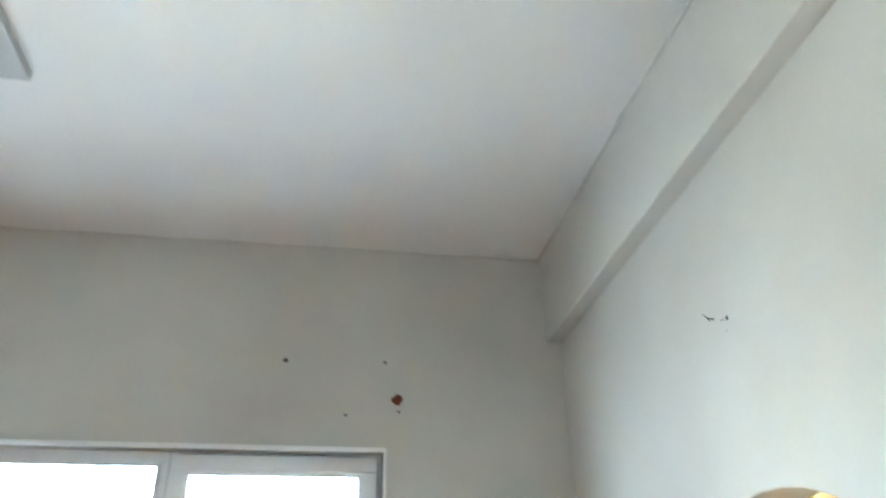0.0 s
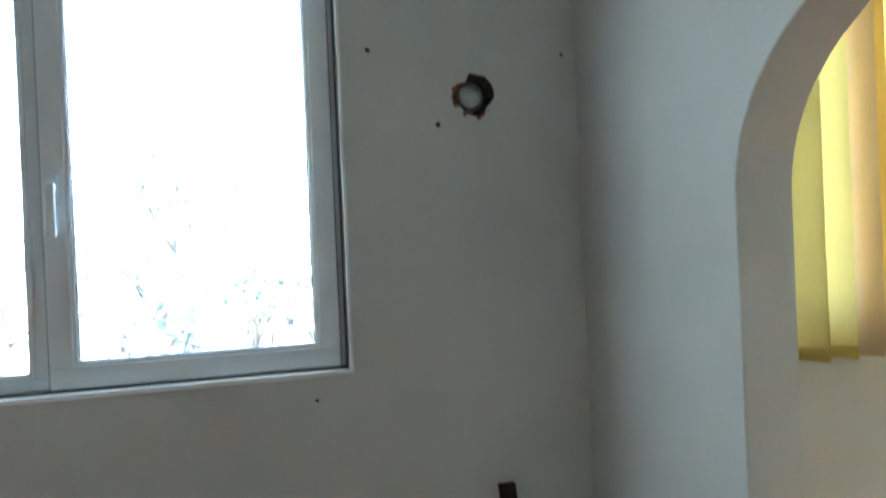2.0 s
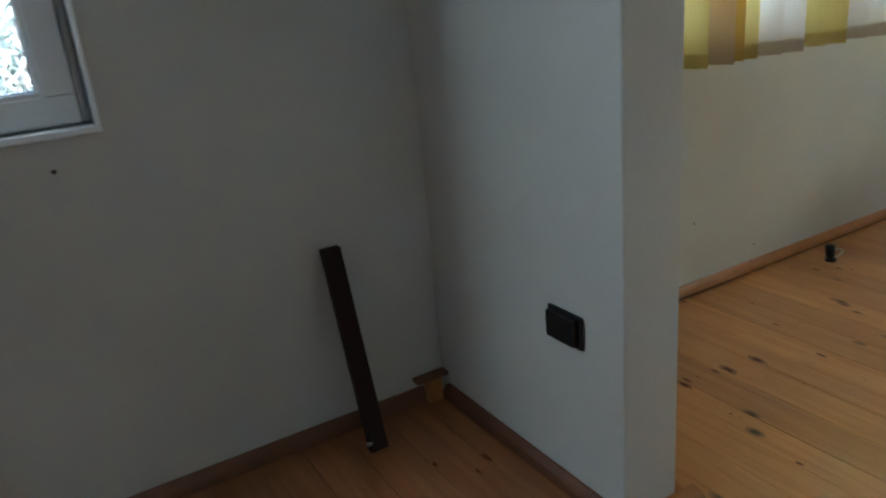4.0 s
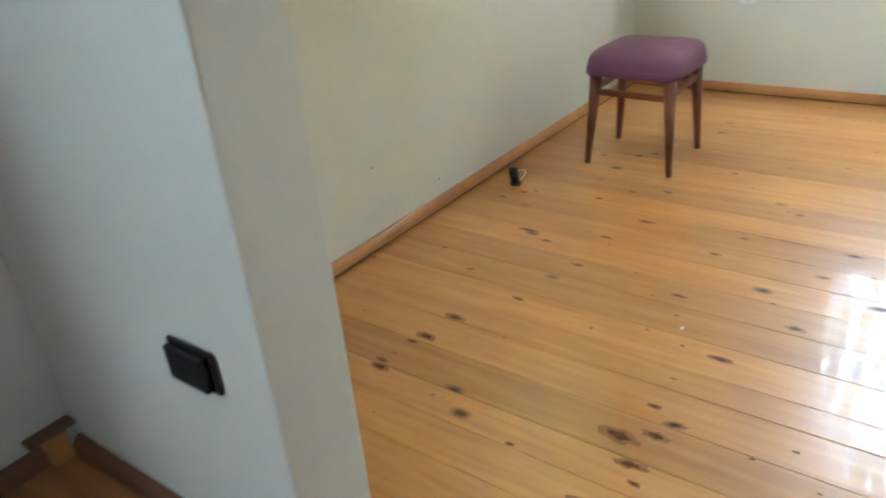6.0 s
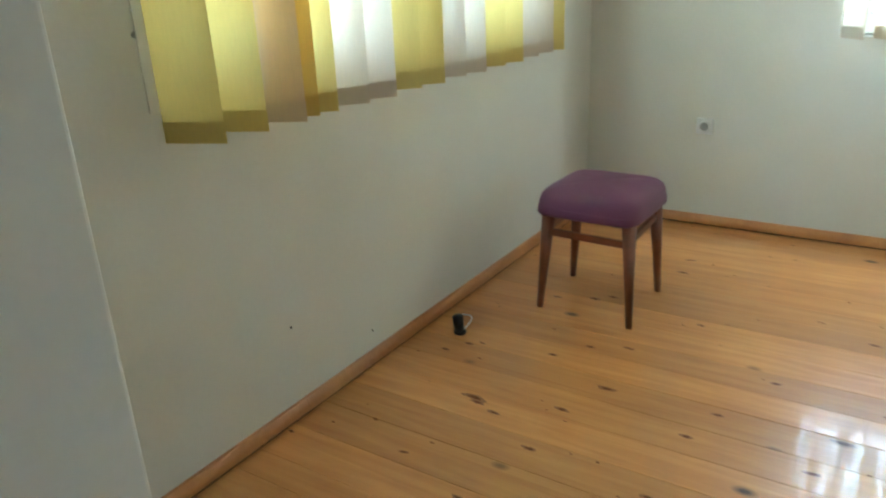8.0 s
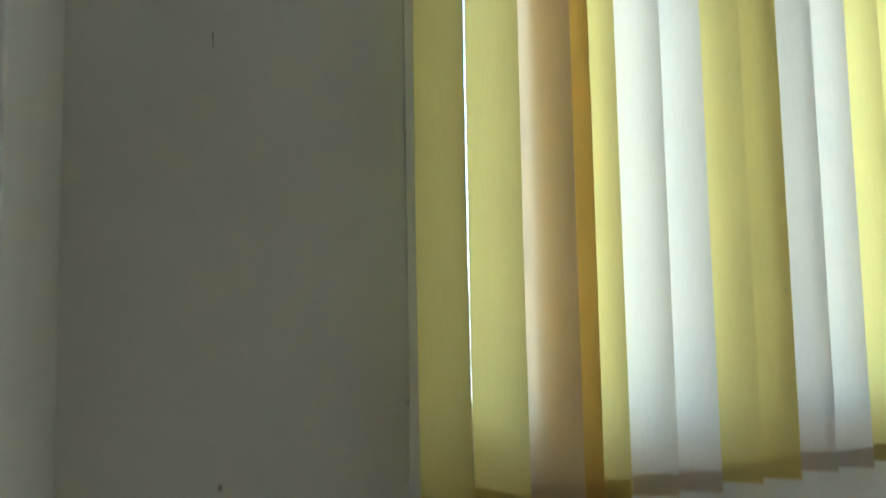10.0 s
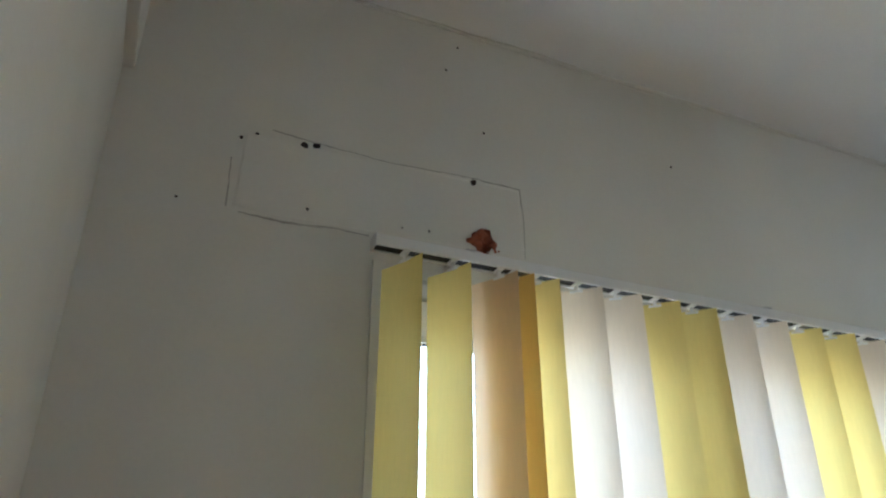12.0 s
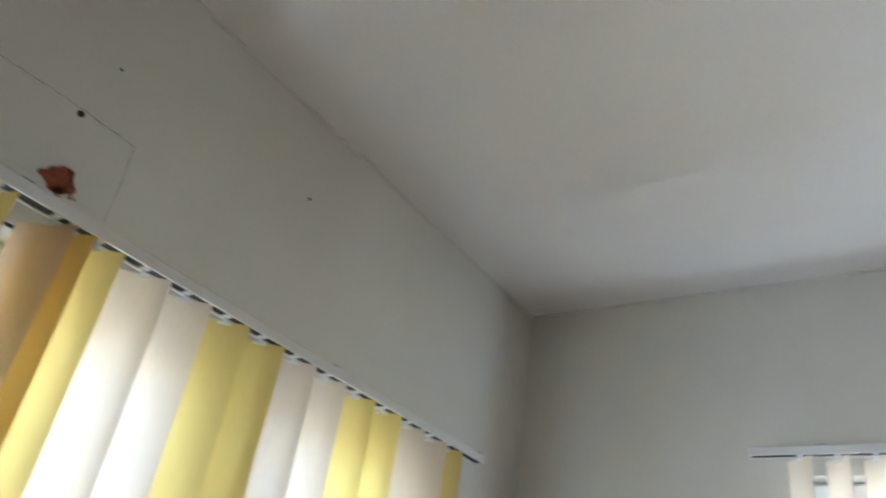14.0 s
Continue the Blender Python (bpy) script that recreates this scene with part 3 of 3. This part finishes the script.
# raised corner edge of plaster round the blinded window
bm = bmesh.new()
for a, b, c, d in ((WB[0] - 0.028, WB[0], WB[2] - 0.02, WB[3] + 0.03), (WB[0], WB[1], WB[3], WB[3] + 0.03), (WB[0], WB[1], WB[2] - 0.02, WB[2])):
    box(bm, (a, -0.004, c), (b, 0.02, d), 0.0015)
structure(part("window_trim", bm, CREAM))

# ---- ground and trees outside ----
structure(slab("ground", [((-400, -400, -3.4), (400, 400, -3.2))], SOIL))


def bare_tree(x, y, height, seed):
    rnd = random.Random(seed)
    tree = thing("tree", (x, y, -3.2), "bare garden tree with many thin twigs beyond the window", "tree", "garden trees")
    wood, twigs, leaves = bmesh.new(), bmesh.new(), bmesh.new()
    def grow(p, way, length, r, depth):
        q = p + way * length
        rod(wood if depth < 2 else twigs, p, q, r, r * 0.62, 6 if depth < 2 else 4, False)
        if depth == 4:
            for _ in range(4):
                at = p.lerp(q, rnd.random()) + Vector([rnd.uniform(-0.10, 0.10) for _ in range(3)])
                side = Vector([rnd.uniform(-1, 1) for _ in range(3)]).normalized() * rnd.uniform(0.06, 0.17)
                up = Vector([rnd.uniform(-1, 1) for _ in range(3)]).normalized() * rnd.uniform(0.03, 0.07)
                leaves.faces.new([leaves.verts.new(at + side), leaves.verts.new(at + up), leaves.verts.new(at - side), leaves.verts.new(at - up)])
            return
        for k in range(3 if depth else 5):
            turn = Vector((rnd.uniform(-1, 1), rnd.uniform(-1, 1), rnd.uniform(-0.1, 0.9))) * 0.75
            grow(p.lerp(q, rnd.uniform(0.55, 1.0)), (way + turn).normalized(), length * rnd.uniform(0.55, 0.8), r * 0.55, depth + 1)
    grow(Vector((0, 0, 0)), Vector((rnd.uniform(-0.1, 0.1), 0, 1)).normalized(), height * 0.42, 0.11, 0)
    part("trunk", wood, BARK, tree)
    part("twigs", twigs, BARK, tree)
    part("leaves", leaves, LEAF, tree)


for n, (x, y, hgt) in enumerate(((-2.6, 8.0, 4.8), (-0.9, 9.0, 5.6), (0.6, 7.5, 4.8), (2.0, 10.5, 6.0), (-4.6, 10, 6.0), (3.8, 9.0, 5.6), (-1.8, 12.5, 7.4), (1.2, 13.5, 7.0))):
    bare_tree(x, y, hgt, 20 + n)


# ---- skirting ----
def skirt(name, a, b, normal, mat, height=0.043, depth=0.019, gap=0.0):
    """A strip with a rounded top, from a to b along a wall."""
    a, b, nrm = Vector((*a, 0)), Vector((*b, 0)), Vector((*normal, 0))
    shape = [(0, gap), (depth, gap), (depth, height * 0.45), (depth * 0.9, height * 0.65), (depth * 0.65, height * 0.85), (depth * 0.35, height), (0, height)]
    bm = bmesh.new()
    ends = [[bm.verts.new(p + nrm * d + Vector((0, 0, z + 0.0005))) for d, z in shape] for p in (a, b)]
    for e in ends:
        bm.faces.new(e)
    for k in range(len(shape)):
        j = (k + 1) % len(shape)
        bm.faces.new((ends[0][k], ends[0][j], ends[1][j], ends[1][k]))
    ob = part(name, bm, mat)
    return tagged(ob, kind="structure")


skirt("baseboard", (XW, 0), (-0.07, 0), (0, -1), SKIRT_OLD)
skirt("baseboard", (0, -0.03), (0, ARCH0 - 0.02), (-1, 0), SKIRT_OLD, 0.038, 0.022)
skirt("baseboard", (0.0, ARCH0), (P1 + 0.05, ARCH0), (0, -1), SKIRT, 0.022, 0.036)
skirt("baseboard", (0, ARCH1), (0, YS), (-1, 0), SKIRT_OLD)
skirt("baseboard", (P1, 0), (1.02, 0), (0, -1), SKIRT, gap=0.009)
skirt("baseboard", (1.021, 0), (XE, 0), (0, -1), SKIRT, gap=0.008)
skirt("baseboard", (XE, -0.022), (XE, YS), (-1, 0), SKIRT, gap=0.006)
# dark strip stands in for the shade under the raised skirting
structure(slab("baseboard_gap", [((P1 + 0.02, -0.013, 0.0005), (XE - 0.014, -0.0005, 0.012)), ((XE - 0.013, YS, 0.0005), (XE - 0.0005, -0.0005, 0.010))], SLOT))
skirt("baseboard", (P1, -0.022), (P1, ARCH0), (1, 0), SKIRT)
skirt("baseboard", (P1, ARCH1), (P1, YS), (1, 0), SKIRT)

# loose ends of wood in the corner
ends = thing("wood_offcut", (-0.04, -0.02, 0), "small broken offcuts of brown wood piled in the corner", "wood offcut")
bm = bmesh.new()
box(bm, (-0.068, -0.036, 0.0), (-0.024, -0.002, 0.066), 0.002)
o = part("block", bm, SKIRT, ends)
o.matrix_parent_inverse = Matrix.Translation(-ends.location)
bm = bmesh.new()
box(bm, (-0.100, -0.034, 0.0665), (-0.002, -0.003, 0.078), 0.002)
o = part("strip", bm, SKIRT_OLD, ends)
o.matrix_parent_inverse = Matrix.Translation(-ends.location)

# grey patch on the ceiling
bm = bmesh.new()
box(bm, (-2.47, -1.55, TOP - 0.035), (-1.853, -0.938, TOP - 0.0005), 0.006)
tagged(part("ceiling_panel", bm, GREY), "square flat grey panel fixed under the ceiling", "ceiling panel")

# ---- vertical blind ----
EDGES = (0.779, 0.890, 1.004, 1.046, 1.109, 1.223, 1.332, 1.444, 1.556, 1.670, 1.786, 1.907, 2.028, 2.145, 2.259, 2.350)
EAST_EDGES = tuple(1.035 + 0.100 * k for k in range(15))


def blind(label, place, rail0, rail1, railz, slats, edges, turns, brackets, seed):
    """A vertical blind along x with the room on the side of -y, moved to its wall by place."""
    b = thing("vertical_blind", (0, 0, 0), label, "blind")
    back, front, low, high = -0.068, -0.108, railz - 0.016, railz + 0.010
    shape = [(front, low), (front, high - 0.002), (front + 0.002, high), (back - 0.002, high), (back, high - 0.002), (back, low), (back - 0.006, low), (back - 0.006, low + 0.002),
             (back - 0.003, low + 0.002), (back - 0.003, railz), (front + 0.003, railz), (front + 0.003, low + 0.002), (front + 0.006, low + 0.002), (front + 0.006, low)]
    bm = bmesh.new()
    runs = [[bm.verts.new((x, y, z)) for y, z in shape] for x in (rail0, rail1)]
    for k in range(len(shape)):
        m = (k + 1) % len(shape)
        bm.faces.new((runs[0][k], runs[0][m], runs[1][m], runs[1][k]))
    part("head_rail", bm, RAILW, b, "white metal head rail")
    for x in (rail0 - 0.003, rail1):
        bm = bmesh.new()
        box(bm, (x, front - 0.001, low - 0.001), (x + 0.003, back + 0.001, high + 0.001), 0.0008)
        part("end_cap", bm, RAILW, b)
    # near-black filler in place of the shade inside the hollow rail
    bm = bmesh.new()
    box(bm, (rail0 + 0.003, front + 0.0065, low + 0.003), (rail1 - 0.003, back - 0.0065, railz - 0.0005))
    part("slot", bm, SLOT, b, "dark fill for the shade inside the rail slot")
    for x in brackets:
        bm = bmesh.new()
        box(bm, (x - 0.012, back, railz + 0.0105), (x + 0.012, 0.010, railz + 0.014), 0.0008)
        box(bm, (x - 0.012, 0.004, railz + 0.0145), (x + 0.012, 0.010, railz + 0.040), 0.0008)
        box(bm, (x - 0.012, front - 0.001, railz + 0.0105), (x + 0.012, back, railz + 0.013), 0.0008)
        part("bracket", bm, METAL, b, "small grey metal bracket")
    rnd = random.Random(seed)
    width = 0.127 if edges is EDGES else 0.102
    for k, c in enumerate(slats):
        right = edges[k]
        turn = math.radians(turns[k] if k < len(turns) else turns[-1] + rnd.uniform(-2, 2))
        left = Vector((right - width * math.cos(turn), -0.124 + width * math.sin(turn), 0))
        end = Vector((right, -0.124, 0))
        across = (end - left).normalized()
        nrm = Vector((-across.y, across.x, 0))
        bottom = 0.783 + rnd.uniform(-0.003, 0.003)
        bm = bmesh.new()
        levels = (bottom + 0.041, bottom + 0.30, 1.25, 1.55, 1.85, 2.10, railz - 0.024)
        n = 8
        cols = []
        sway = rnd.uniform(-0.004, 0.004)
        for i in range(n + 1):
            u = i / n
            belly = 0.0035 * math.sin(math.pi * u)
            cols.append([bm.verts.new(left.lerp(end, u) + nrm * (belly + sway * math.sin(3.1 * (z - bottom))) + Vector((0, 0, z))) for z in levels])
        for p, q in zip(cols, cols[1:]):
            for i in range(len(levels) - 1):
                bm.faces.new((p[i], q[i], q[i + 1], p[i + 1]))
        cloth, hue = CLOTHS[c]
        slat = part("slat", bm, cloth, b, hue + " cloth slat", True)
        hem = bmesh.new()
        for d in (-0.0016, 0.0016):
            vs = [hem.verts.new(p + nrm * d + Vector((0, 0, z))) for z in (bottom, bottom + 0.042) for p in (left, end)]
            hem.faces.new((vs[0], vs[1], vs[3], vs[2]))
        turned = Matrix.Rotation(math.atan2(across.y, across.x), 4, "Z")
        box(hem, (-width / 2 + 0.004, -0.0009, -0.019), (width / 2 - 0.004, 0.0009, 0.019), 0, Matrix.Translation((left + end) / 2 + Vector((0, 0, bottom + 0.021))) @ turned)
        part("hem", hem, cloth, slat, "double cloth hem with a weight inside")
        bm = bmesh.new()
        mid = (left + end) / 2
        cm = Matrix.Translation((mid.x, -0.088, 0)) @ turned
        box(bm, (-0.007, -0.0125, low - 0.002), (0.007, 0.0125, low + 0.0025), 0.001, Matrix.Translation((mid.x, -0.088, 0)))
        box(bm, (-0.004, -0.002, low - 0.016), (0.004, 0.002, low - 0.002), 0.0008, cm)
        box(bm, (-0.015, -0.001, low - 0.019), (0.015, 0.001, low - 0.013), 0.0005, cm)
        part("carrier", bm, PVC, slat, "white plastic hook")
    b.matrix_world = place
    return b


blind("vertical blind of yellow and ivory cloth slats drawn across a window", Matrix.Translation((0, -0.010, 0)), 0.688, 2.500, 2.176, "yypayiiyyiiyyiiy", EDGES, (68, 66, 64, 56, 48, 42), (0.90, 1.75, 2.47), 4)
blind("vertical blind of ivory and yellow cloth slats on the east window", Matrix.Translation((XE, 0, 0)) @ Matrix.Rotation(math.radians(-90), 4, "Z"), 0.858, 2.52, 2.285, "iiiiiiyiiiiiiii", EAST_EDGES, (42, 44, 41, 43), (1.06, 1.65, 2.3), 8)

# ---- stool ----
def stool():
    feet = [(1.880, -0.268), (1.864, -0.580), (2.178, -0.574), (2.172, -0.262)]
    cx, cy = 2.026, -0.421
    s = thing("stool", (cx, cy, 0), "low stool with padded purple vinyl seat and splayed reddish wood legs", "stool")
    turn = Matrix.Translation((cx, cy, 0)) @ Matrix.Rotation(math.radians(-1.5), 4, "Z")
    # the cushion: a squarish pad, domed above and drawn in at its lower edge
    bm = bmesh.new()
    half = 0.167
    rings = []
    prof = [(0.92, 0.329), (1.0, 0.328), (1.022, 0.333), (1.018, 0.345), (1.0, 0.362), (0.985, 0.378), (0.95, 0.394), (0.87, 0.406), (0.70, 0.414), (0.45, 0.418), (0.2, 0.420)]
    n = 48
    for sc, z in prof:
        ring = []
        for q in range(n):
            a = 2 * math.pi * q / n
            c, d = math.cos(a), math.sin(a)
            p = 0.28
            x, y = math.copysign(abs(c) ** p, c), math.copysign(abs(d) ** p, d)
            ring.append(bm.verts.new(turn @ Vector((x * half * sc, y * half * sc, z + (0.002 * noise.noise(Vector((x * 3, y * 3, z * 20))))))))
        rings.append(ring)
    for p, q in zip(rings, rings[1:]):
        for i in range(n):
            bm.faces.new((p[i], p[(i + 1) % n], q[(i + 1) % n], q[i]))
    bm.faces.new(rings[0][::-1])
    bm.faces.new(rings[-1])
    seat = part("seat", bm, VINYL, s, "padded purple vinyl seat", True)
    bm = bmesh.new()
    path = [turn @ Vector((math.copysign(abs(math.cos(a)) ** 0.28, math.cos(a)) * half * 1.004, math.copysign(abs(math.sin(a)) ** 0.28, math.sin(a)) * half * 1.004, 0.352)) for a in (2 * math.pi * q / n for q in range(n))]
    for p, q in zip(path, path[1:] + path[:1]):
        if (q - p).length > 1e-4:
            rod(bm, p, q, 0.0028, 0.0028, 6, False)
    part("piping", bm, VINYL, seat, "", True)
    bm = bmesh.new()
    box(bm, (-0.150, -0.150, 0.322), (0.150, 0.150, 0.3352), 0.003, turn)
    part("seat_board", bm, LEG, s)
    tops = []
    for x, y in feet:
        tx, ty = cx + (x - cx) * 0.86, cy + (y - cy) * 0.86
        tops.append((tx, ty))
        bm = bmesh.new()
        rod(bm, (x, y, 0), (tx, ty, 0.333), 0.0105, 0.0225, 14)
        leg = part("leg", bm, LEG, s, "", True)
    def along(k, z):
        (x, y), (tx, ty) = feet[k], tops[k]
        f = z / 0.333
        return Vector((x + (tx - x) * f, y + (ty - y) * f, z))
    for a, b in ((0, 1), (1, 2), (2, 3), (3, 0)):
        if (a, b) in ((0, 1), (2, 3), (1, 2), (3, 0)):
            z = 0.266 if (a, b) in ((0, 1), (2, 3)) else 0.276
            p, q = along(a, z), along(b, z)
            bm = bmesh.new()
            d = (q - p).normalized()
            m = Matrix.Translation((p + q) / 2) @ Matrix.Rotation(math.atan2(d.y, d.x), 4, "Z")
            h = (q - p).length / 2 - 0.010
            box(bm, (-h, -0.007, -0.011), (h, 0.007, 0.011), 0.002, m)
            part("stretcher", bm, LEG, s)
    for o in s.children:
        o.matrix_parent_inverse = Matrix.Translation(-s.location)
    return s


stool()

# ---- batten against the wall ----
bm = bmesh.new()
lo, hi = Vector((-0.280, -0.142, 0.001)), Vector((-0.288, -0.026, 0.510))
m = Matrix.Translation(lo) @ (hi - lo).to_track_quat("Z", "Y").to_matrix().to_4x4()
length = (hi - lo).length
right = Matrix.Rotation(math.radians(0), 4, "Z")
box(bm, (-0.024, -0.011, 0.006), (0.024, 0.011, length), 0.002)
wob = m @ right
for v in bm.verts:
    v.co = lo + Vector((v.co.x + 0.004 * math.sin(6 * v.co.z), 0, 0)) + (hi - lo).normalized() * v.co.z + Vector((0, v.co.y, 0))
batten = tagged(part("wooden_batten", bm, STICK), "dark stained wooden batten leaning against the wall", "batten")
nail = bmesh.new()
rod(nail, (-0.308, -0.144, 0.030), (-0.290, -0.140, 0.030), 0.006, 0.005, 10)
part("screw", nail, METAL, batten, "bright metal screw")

# ---- black box on the partition ----
sb = thing("black_socket", (0, -0.548, 0.382), "black plastic surface socket fixed low on the partition wall", "socket")
bm = bmesh.new()
box(bm, (-0.009, -0.599, 0.364), (0.0, -0.494, 0.437), 0.006)
part("base", bm, BLACK, sb)
bm = bmesh.new()
box(bm, (-0.022, -0.590, 0.371), (-0.0095, -0.502, 0.431), 0.006)
part("cover", bm, BLACK, sb)
for o in sb.children:
    o.matrix_parent_inverse = Matrix.Translation(-sb.location)

# ---- white socket on the east wall ----
ws = thing("wall_socket", (XE, -0.507, 0.421), "square white plastic wall socket on the cream east wall", "socket")
bm = bmesh.new()
box(bm, (XE - 0.010, -0.540, 0.388), (XE, -0.474, 0.454), 0.003)
part("plate", bm, PVC, ws)
bm = bmesh.new()
rod(bm, (XE - 0.0105, -0.507, 0.421), (XE - 0.016, -0.507, 0.421), 0.024, 0.022, 28)
part("rim", bm, PVC, ws, "", True)
bm = bmesh.new()
rod(bm, (XE - 0.0165, -0.507, 0.421), (XE - 0.0172, -0.507, 0.421), 0.017, 0.017, 24)
part("cup", bm, GREY, ws, "grey round cup")
for y in (-0.5165, -0.4975):
    bm = bmesh.new()
    rod(bm, (XE - 0.0175, y, 0.421), (XE - 0.019, y, 0.421), 0.003, 0.003, 10)
    part("contact", bm, METAL, ws)
for o in ws.children:
    o.matrix_parent_inverse = Matrix.Translation(-ws.location)

# ---- black plug with its white cable end on the floor ----
pl = thing("cable_plug", (1.588, -0.128, 0), "black plug standing on the floor with a white wire", "plug")
bm = bmesh.new()
rod(bm, (1.592, -0.130, 0.0), (1.590, -0.129, 0.010), 0.021, 0.017, 18)
rod(bm, (1.590, -0.129, 0.010), (1.585, -0.127, 0.060), 0.0155, 0.017, 18)
bmesh.ops.create_uvsphere(bm, u_segments=16, v_segments=8, radius=0.0165, matrix=Matrix.Translation((1.585, -0.127, 0.058)) @ Matrix.Diagonal((1, 1, 0.45, 1)))
part("plug_body", bm, BLACK, pl, "", True)
bm = bmesh.new()
pts = [Vector((1.605, -0.135, 0.006)).lerp(Vector((1.70, -0.075, 0.004)), t / 10) + Vector((0.018 * math.sin(math.pi * t / 10), -0.022 * math.sin(math.pi * t / 10), 0.012 * math.sin(math.pi * t / 10))) for t in range(11)]
for p, q in zip(pts, pts[1:]):
    rod(bm, p, q, 0.0022, 0.0022, 8, False)
part("wire", bm, PVC, pl, "thin white wire", True)
for o in pl.children:
    o.matrix_parent_inverse = Matrix.Translation(-pl.location)

# ---- knots and nicks of the boards ----
NEAR_KNOTS = (1.287, -1.312, 4, 1.418, -1.404, 2, 1.383, -1.166, 2, 1.113, -1.159, 4, 0.917, -1.047, 3, 1.131, -0.881, 2, 0.930, -0.528, 2, 0.778, -0.433, 5,
              0.674, -0.417, 5, 0.640, -0.400, 2, 0.581, -0.958, 7, 0.615, -1.020, 4, 0.663, -1.040, 3, 0.697, -0.984, 2, 0.522, -0.396, 4, 0.545, -0.385, 2,
              0.386, -0.977, 6, 0.293, -0.974, 3, 0.518, -1.006, 4, 0.477, -1.031, 2, 0.453, -0.787, 1, -0.085, -0.335, 4, -0.198, -0.278, 3, -0.131, -0.365, 2)
FAR_KNOTS = (1.292, -0.356, 4, 1.275, -0.376, 2, 1.254, -0.435, 2, 1.005, -0.328, 1, 1.162, -0.583, 2, 0.935, -0.030, 1, 1.388, -0.888, 2, 1.514, -0.933, 2, 1.735, -1.030, 2,
             1.983, -0.771, 2, 2.058, -0.459, 3, 2.018, -0.409, 3, 1.974, -0.290, 2, 1.599, -0.443, 2, 1.695, -0.519, 2, 1.738, -0.626, 2, 1.499, -0.646, 3, 1.351, -0.583, 2,
             1.543, -0.192, 2, 1.480, -0.144, 2, 1.565, -0.225, 1, 2.372, -0.608, 3, 2.501, -0.599, 2, 2.830, -0.612, 1, 2.826, -0.905, 1, 2.084, -1.239, 2, 2.170, -1.085, 1, 1.534, -1.212, 3)


def knots():
    rnd = random.Random(6)
    for name, mat, grow, lift in (("floor_stains", STAIN, 1.25, 0.0004), ("floor_knots", KNOT, 0.66, 0.0008)):
        bm = bmesh.new()
        rnd = random.Random(6)
        for row in (NEAR_KNOTS, FAR_KNOTS):
            for x, y, size in zip(row[::3], row[1::3], row[2::3]):
                r = (0.0035 + 0.0036 * size) * grow * 0.9
                lean = rnd.uniform(-0.3, 0.3)
                stretch = rnd.uniform(1.2, 2.0) if size < 5 else 1.25
                ring = []
                for q in range(14):
                    a = 2 * math.pi * q / 14
                    rr = r * rnd.uniform(0.75, 1.2)
                    u, v = rr * 0.62 * math.cos(a), rr * stretch * math.sin(a)
                    ring.append(bm.verts.new((x + u * math.cos(lean) - v * math.sin(lean) * 0.4, y + v, lift)))
                mid = bm.verts.new((x, y, lift + 0.0002))
                for q in range(14):
                    bm.faces.new((ring[q], ring[(q + 1) % 14], mid))
        if lift > 0.0005:
            for _ in range(150):
                x, y, r = rnd.uniform(0.25, 2.9), rnd.uniform(-3.0, -0.03), rnd.uniform(0.0018, 0.0042)
                ring = [bm.verts.new((x + r * rnd.uniform(0.5, 1.1) * math.cos(a), y + 1.9 * r * rnd.uniform(0.6, 1.2) * math.sin(a), lift)) for a in (2 * math.pi * q / 8 for q in range(8))]
                bm.faces.new(ring)
        tagged(part(name, bm, mat), kind="stuff")


knots()
chip = bmesh.new()
bmesh.ops.create_icosphere(chip, subdivisions=2, radius=0.005, matrix=Matrix.Translation((0.993, -0.937, 0.002)) @ Matrix.Diagonal((1.2, 0.9, 0.45, 1)))
tagged(part("plaster_chip", chip, PVC), "tiny white chip of plaster lying on the floor", "plaster chip")


# ---- floor boards last ----
def boards(name, seams, loose, mat):
    """Tongued boards that run from the window wall to the back of the room, between the given seams; the loose ones have a wider joint."""
    base = structure(slab(name, [((seams[0], YS, -0.12), (seams[-1], 0, -0.024))], SKIRT_OLD))
    rnd = random.Random(31)
    shared = {}
    for k, (x0, x1) in enumerate(zip(seams, seams[1:])):
        gap = 0.0008 if k + 1 in loose or k in loose else rnd.choice((0.0003, 0.0005))
        key = (round(x1 - x0, 4), gap)
        if key not in shared:
            bm = bmesh.new()
            box(bm, (gap, YS, -0.022), (x1 - x0 - gap, 0, 0), 0.0009)
            bmesh.ops.recalc_face_normals(bm, faces=bm.faces)
            me = bpy.data.meshes.new("floor_board")
            bm.to_mesh(me)
            bm.free()
            me.materials.append(mat)
            shared[key] = me
        o = new("floor_board", shared[key])
        o.location = (x0, 0, rnd.uniform(-0.0004, 0))
        o.parent = base


boards("floor", [0.145 - 30 * 0.1167 + 0.1167 * k for k in range(31)], (26, 28), PINE_DARK)
boards("floor_far_room", [0.145, 0.232, 0.345, 0.445, 0.533, 0.650, 0.765, 0.845, 0.965] + [1.085 + 0.1167 * k for k in range(17)], (1, 4, 6, 9, 13, 17), PINE)
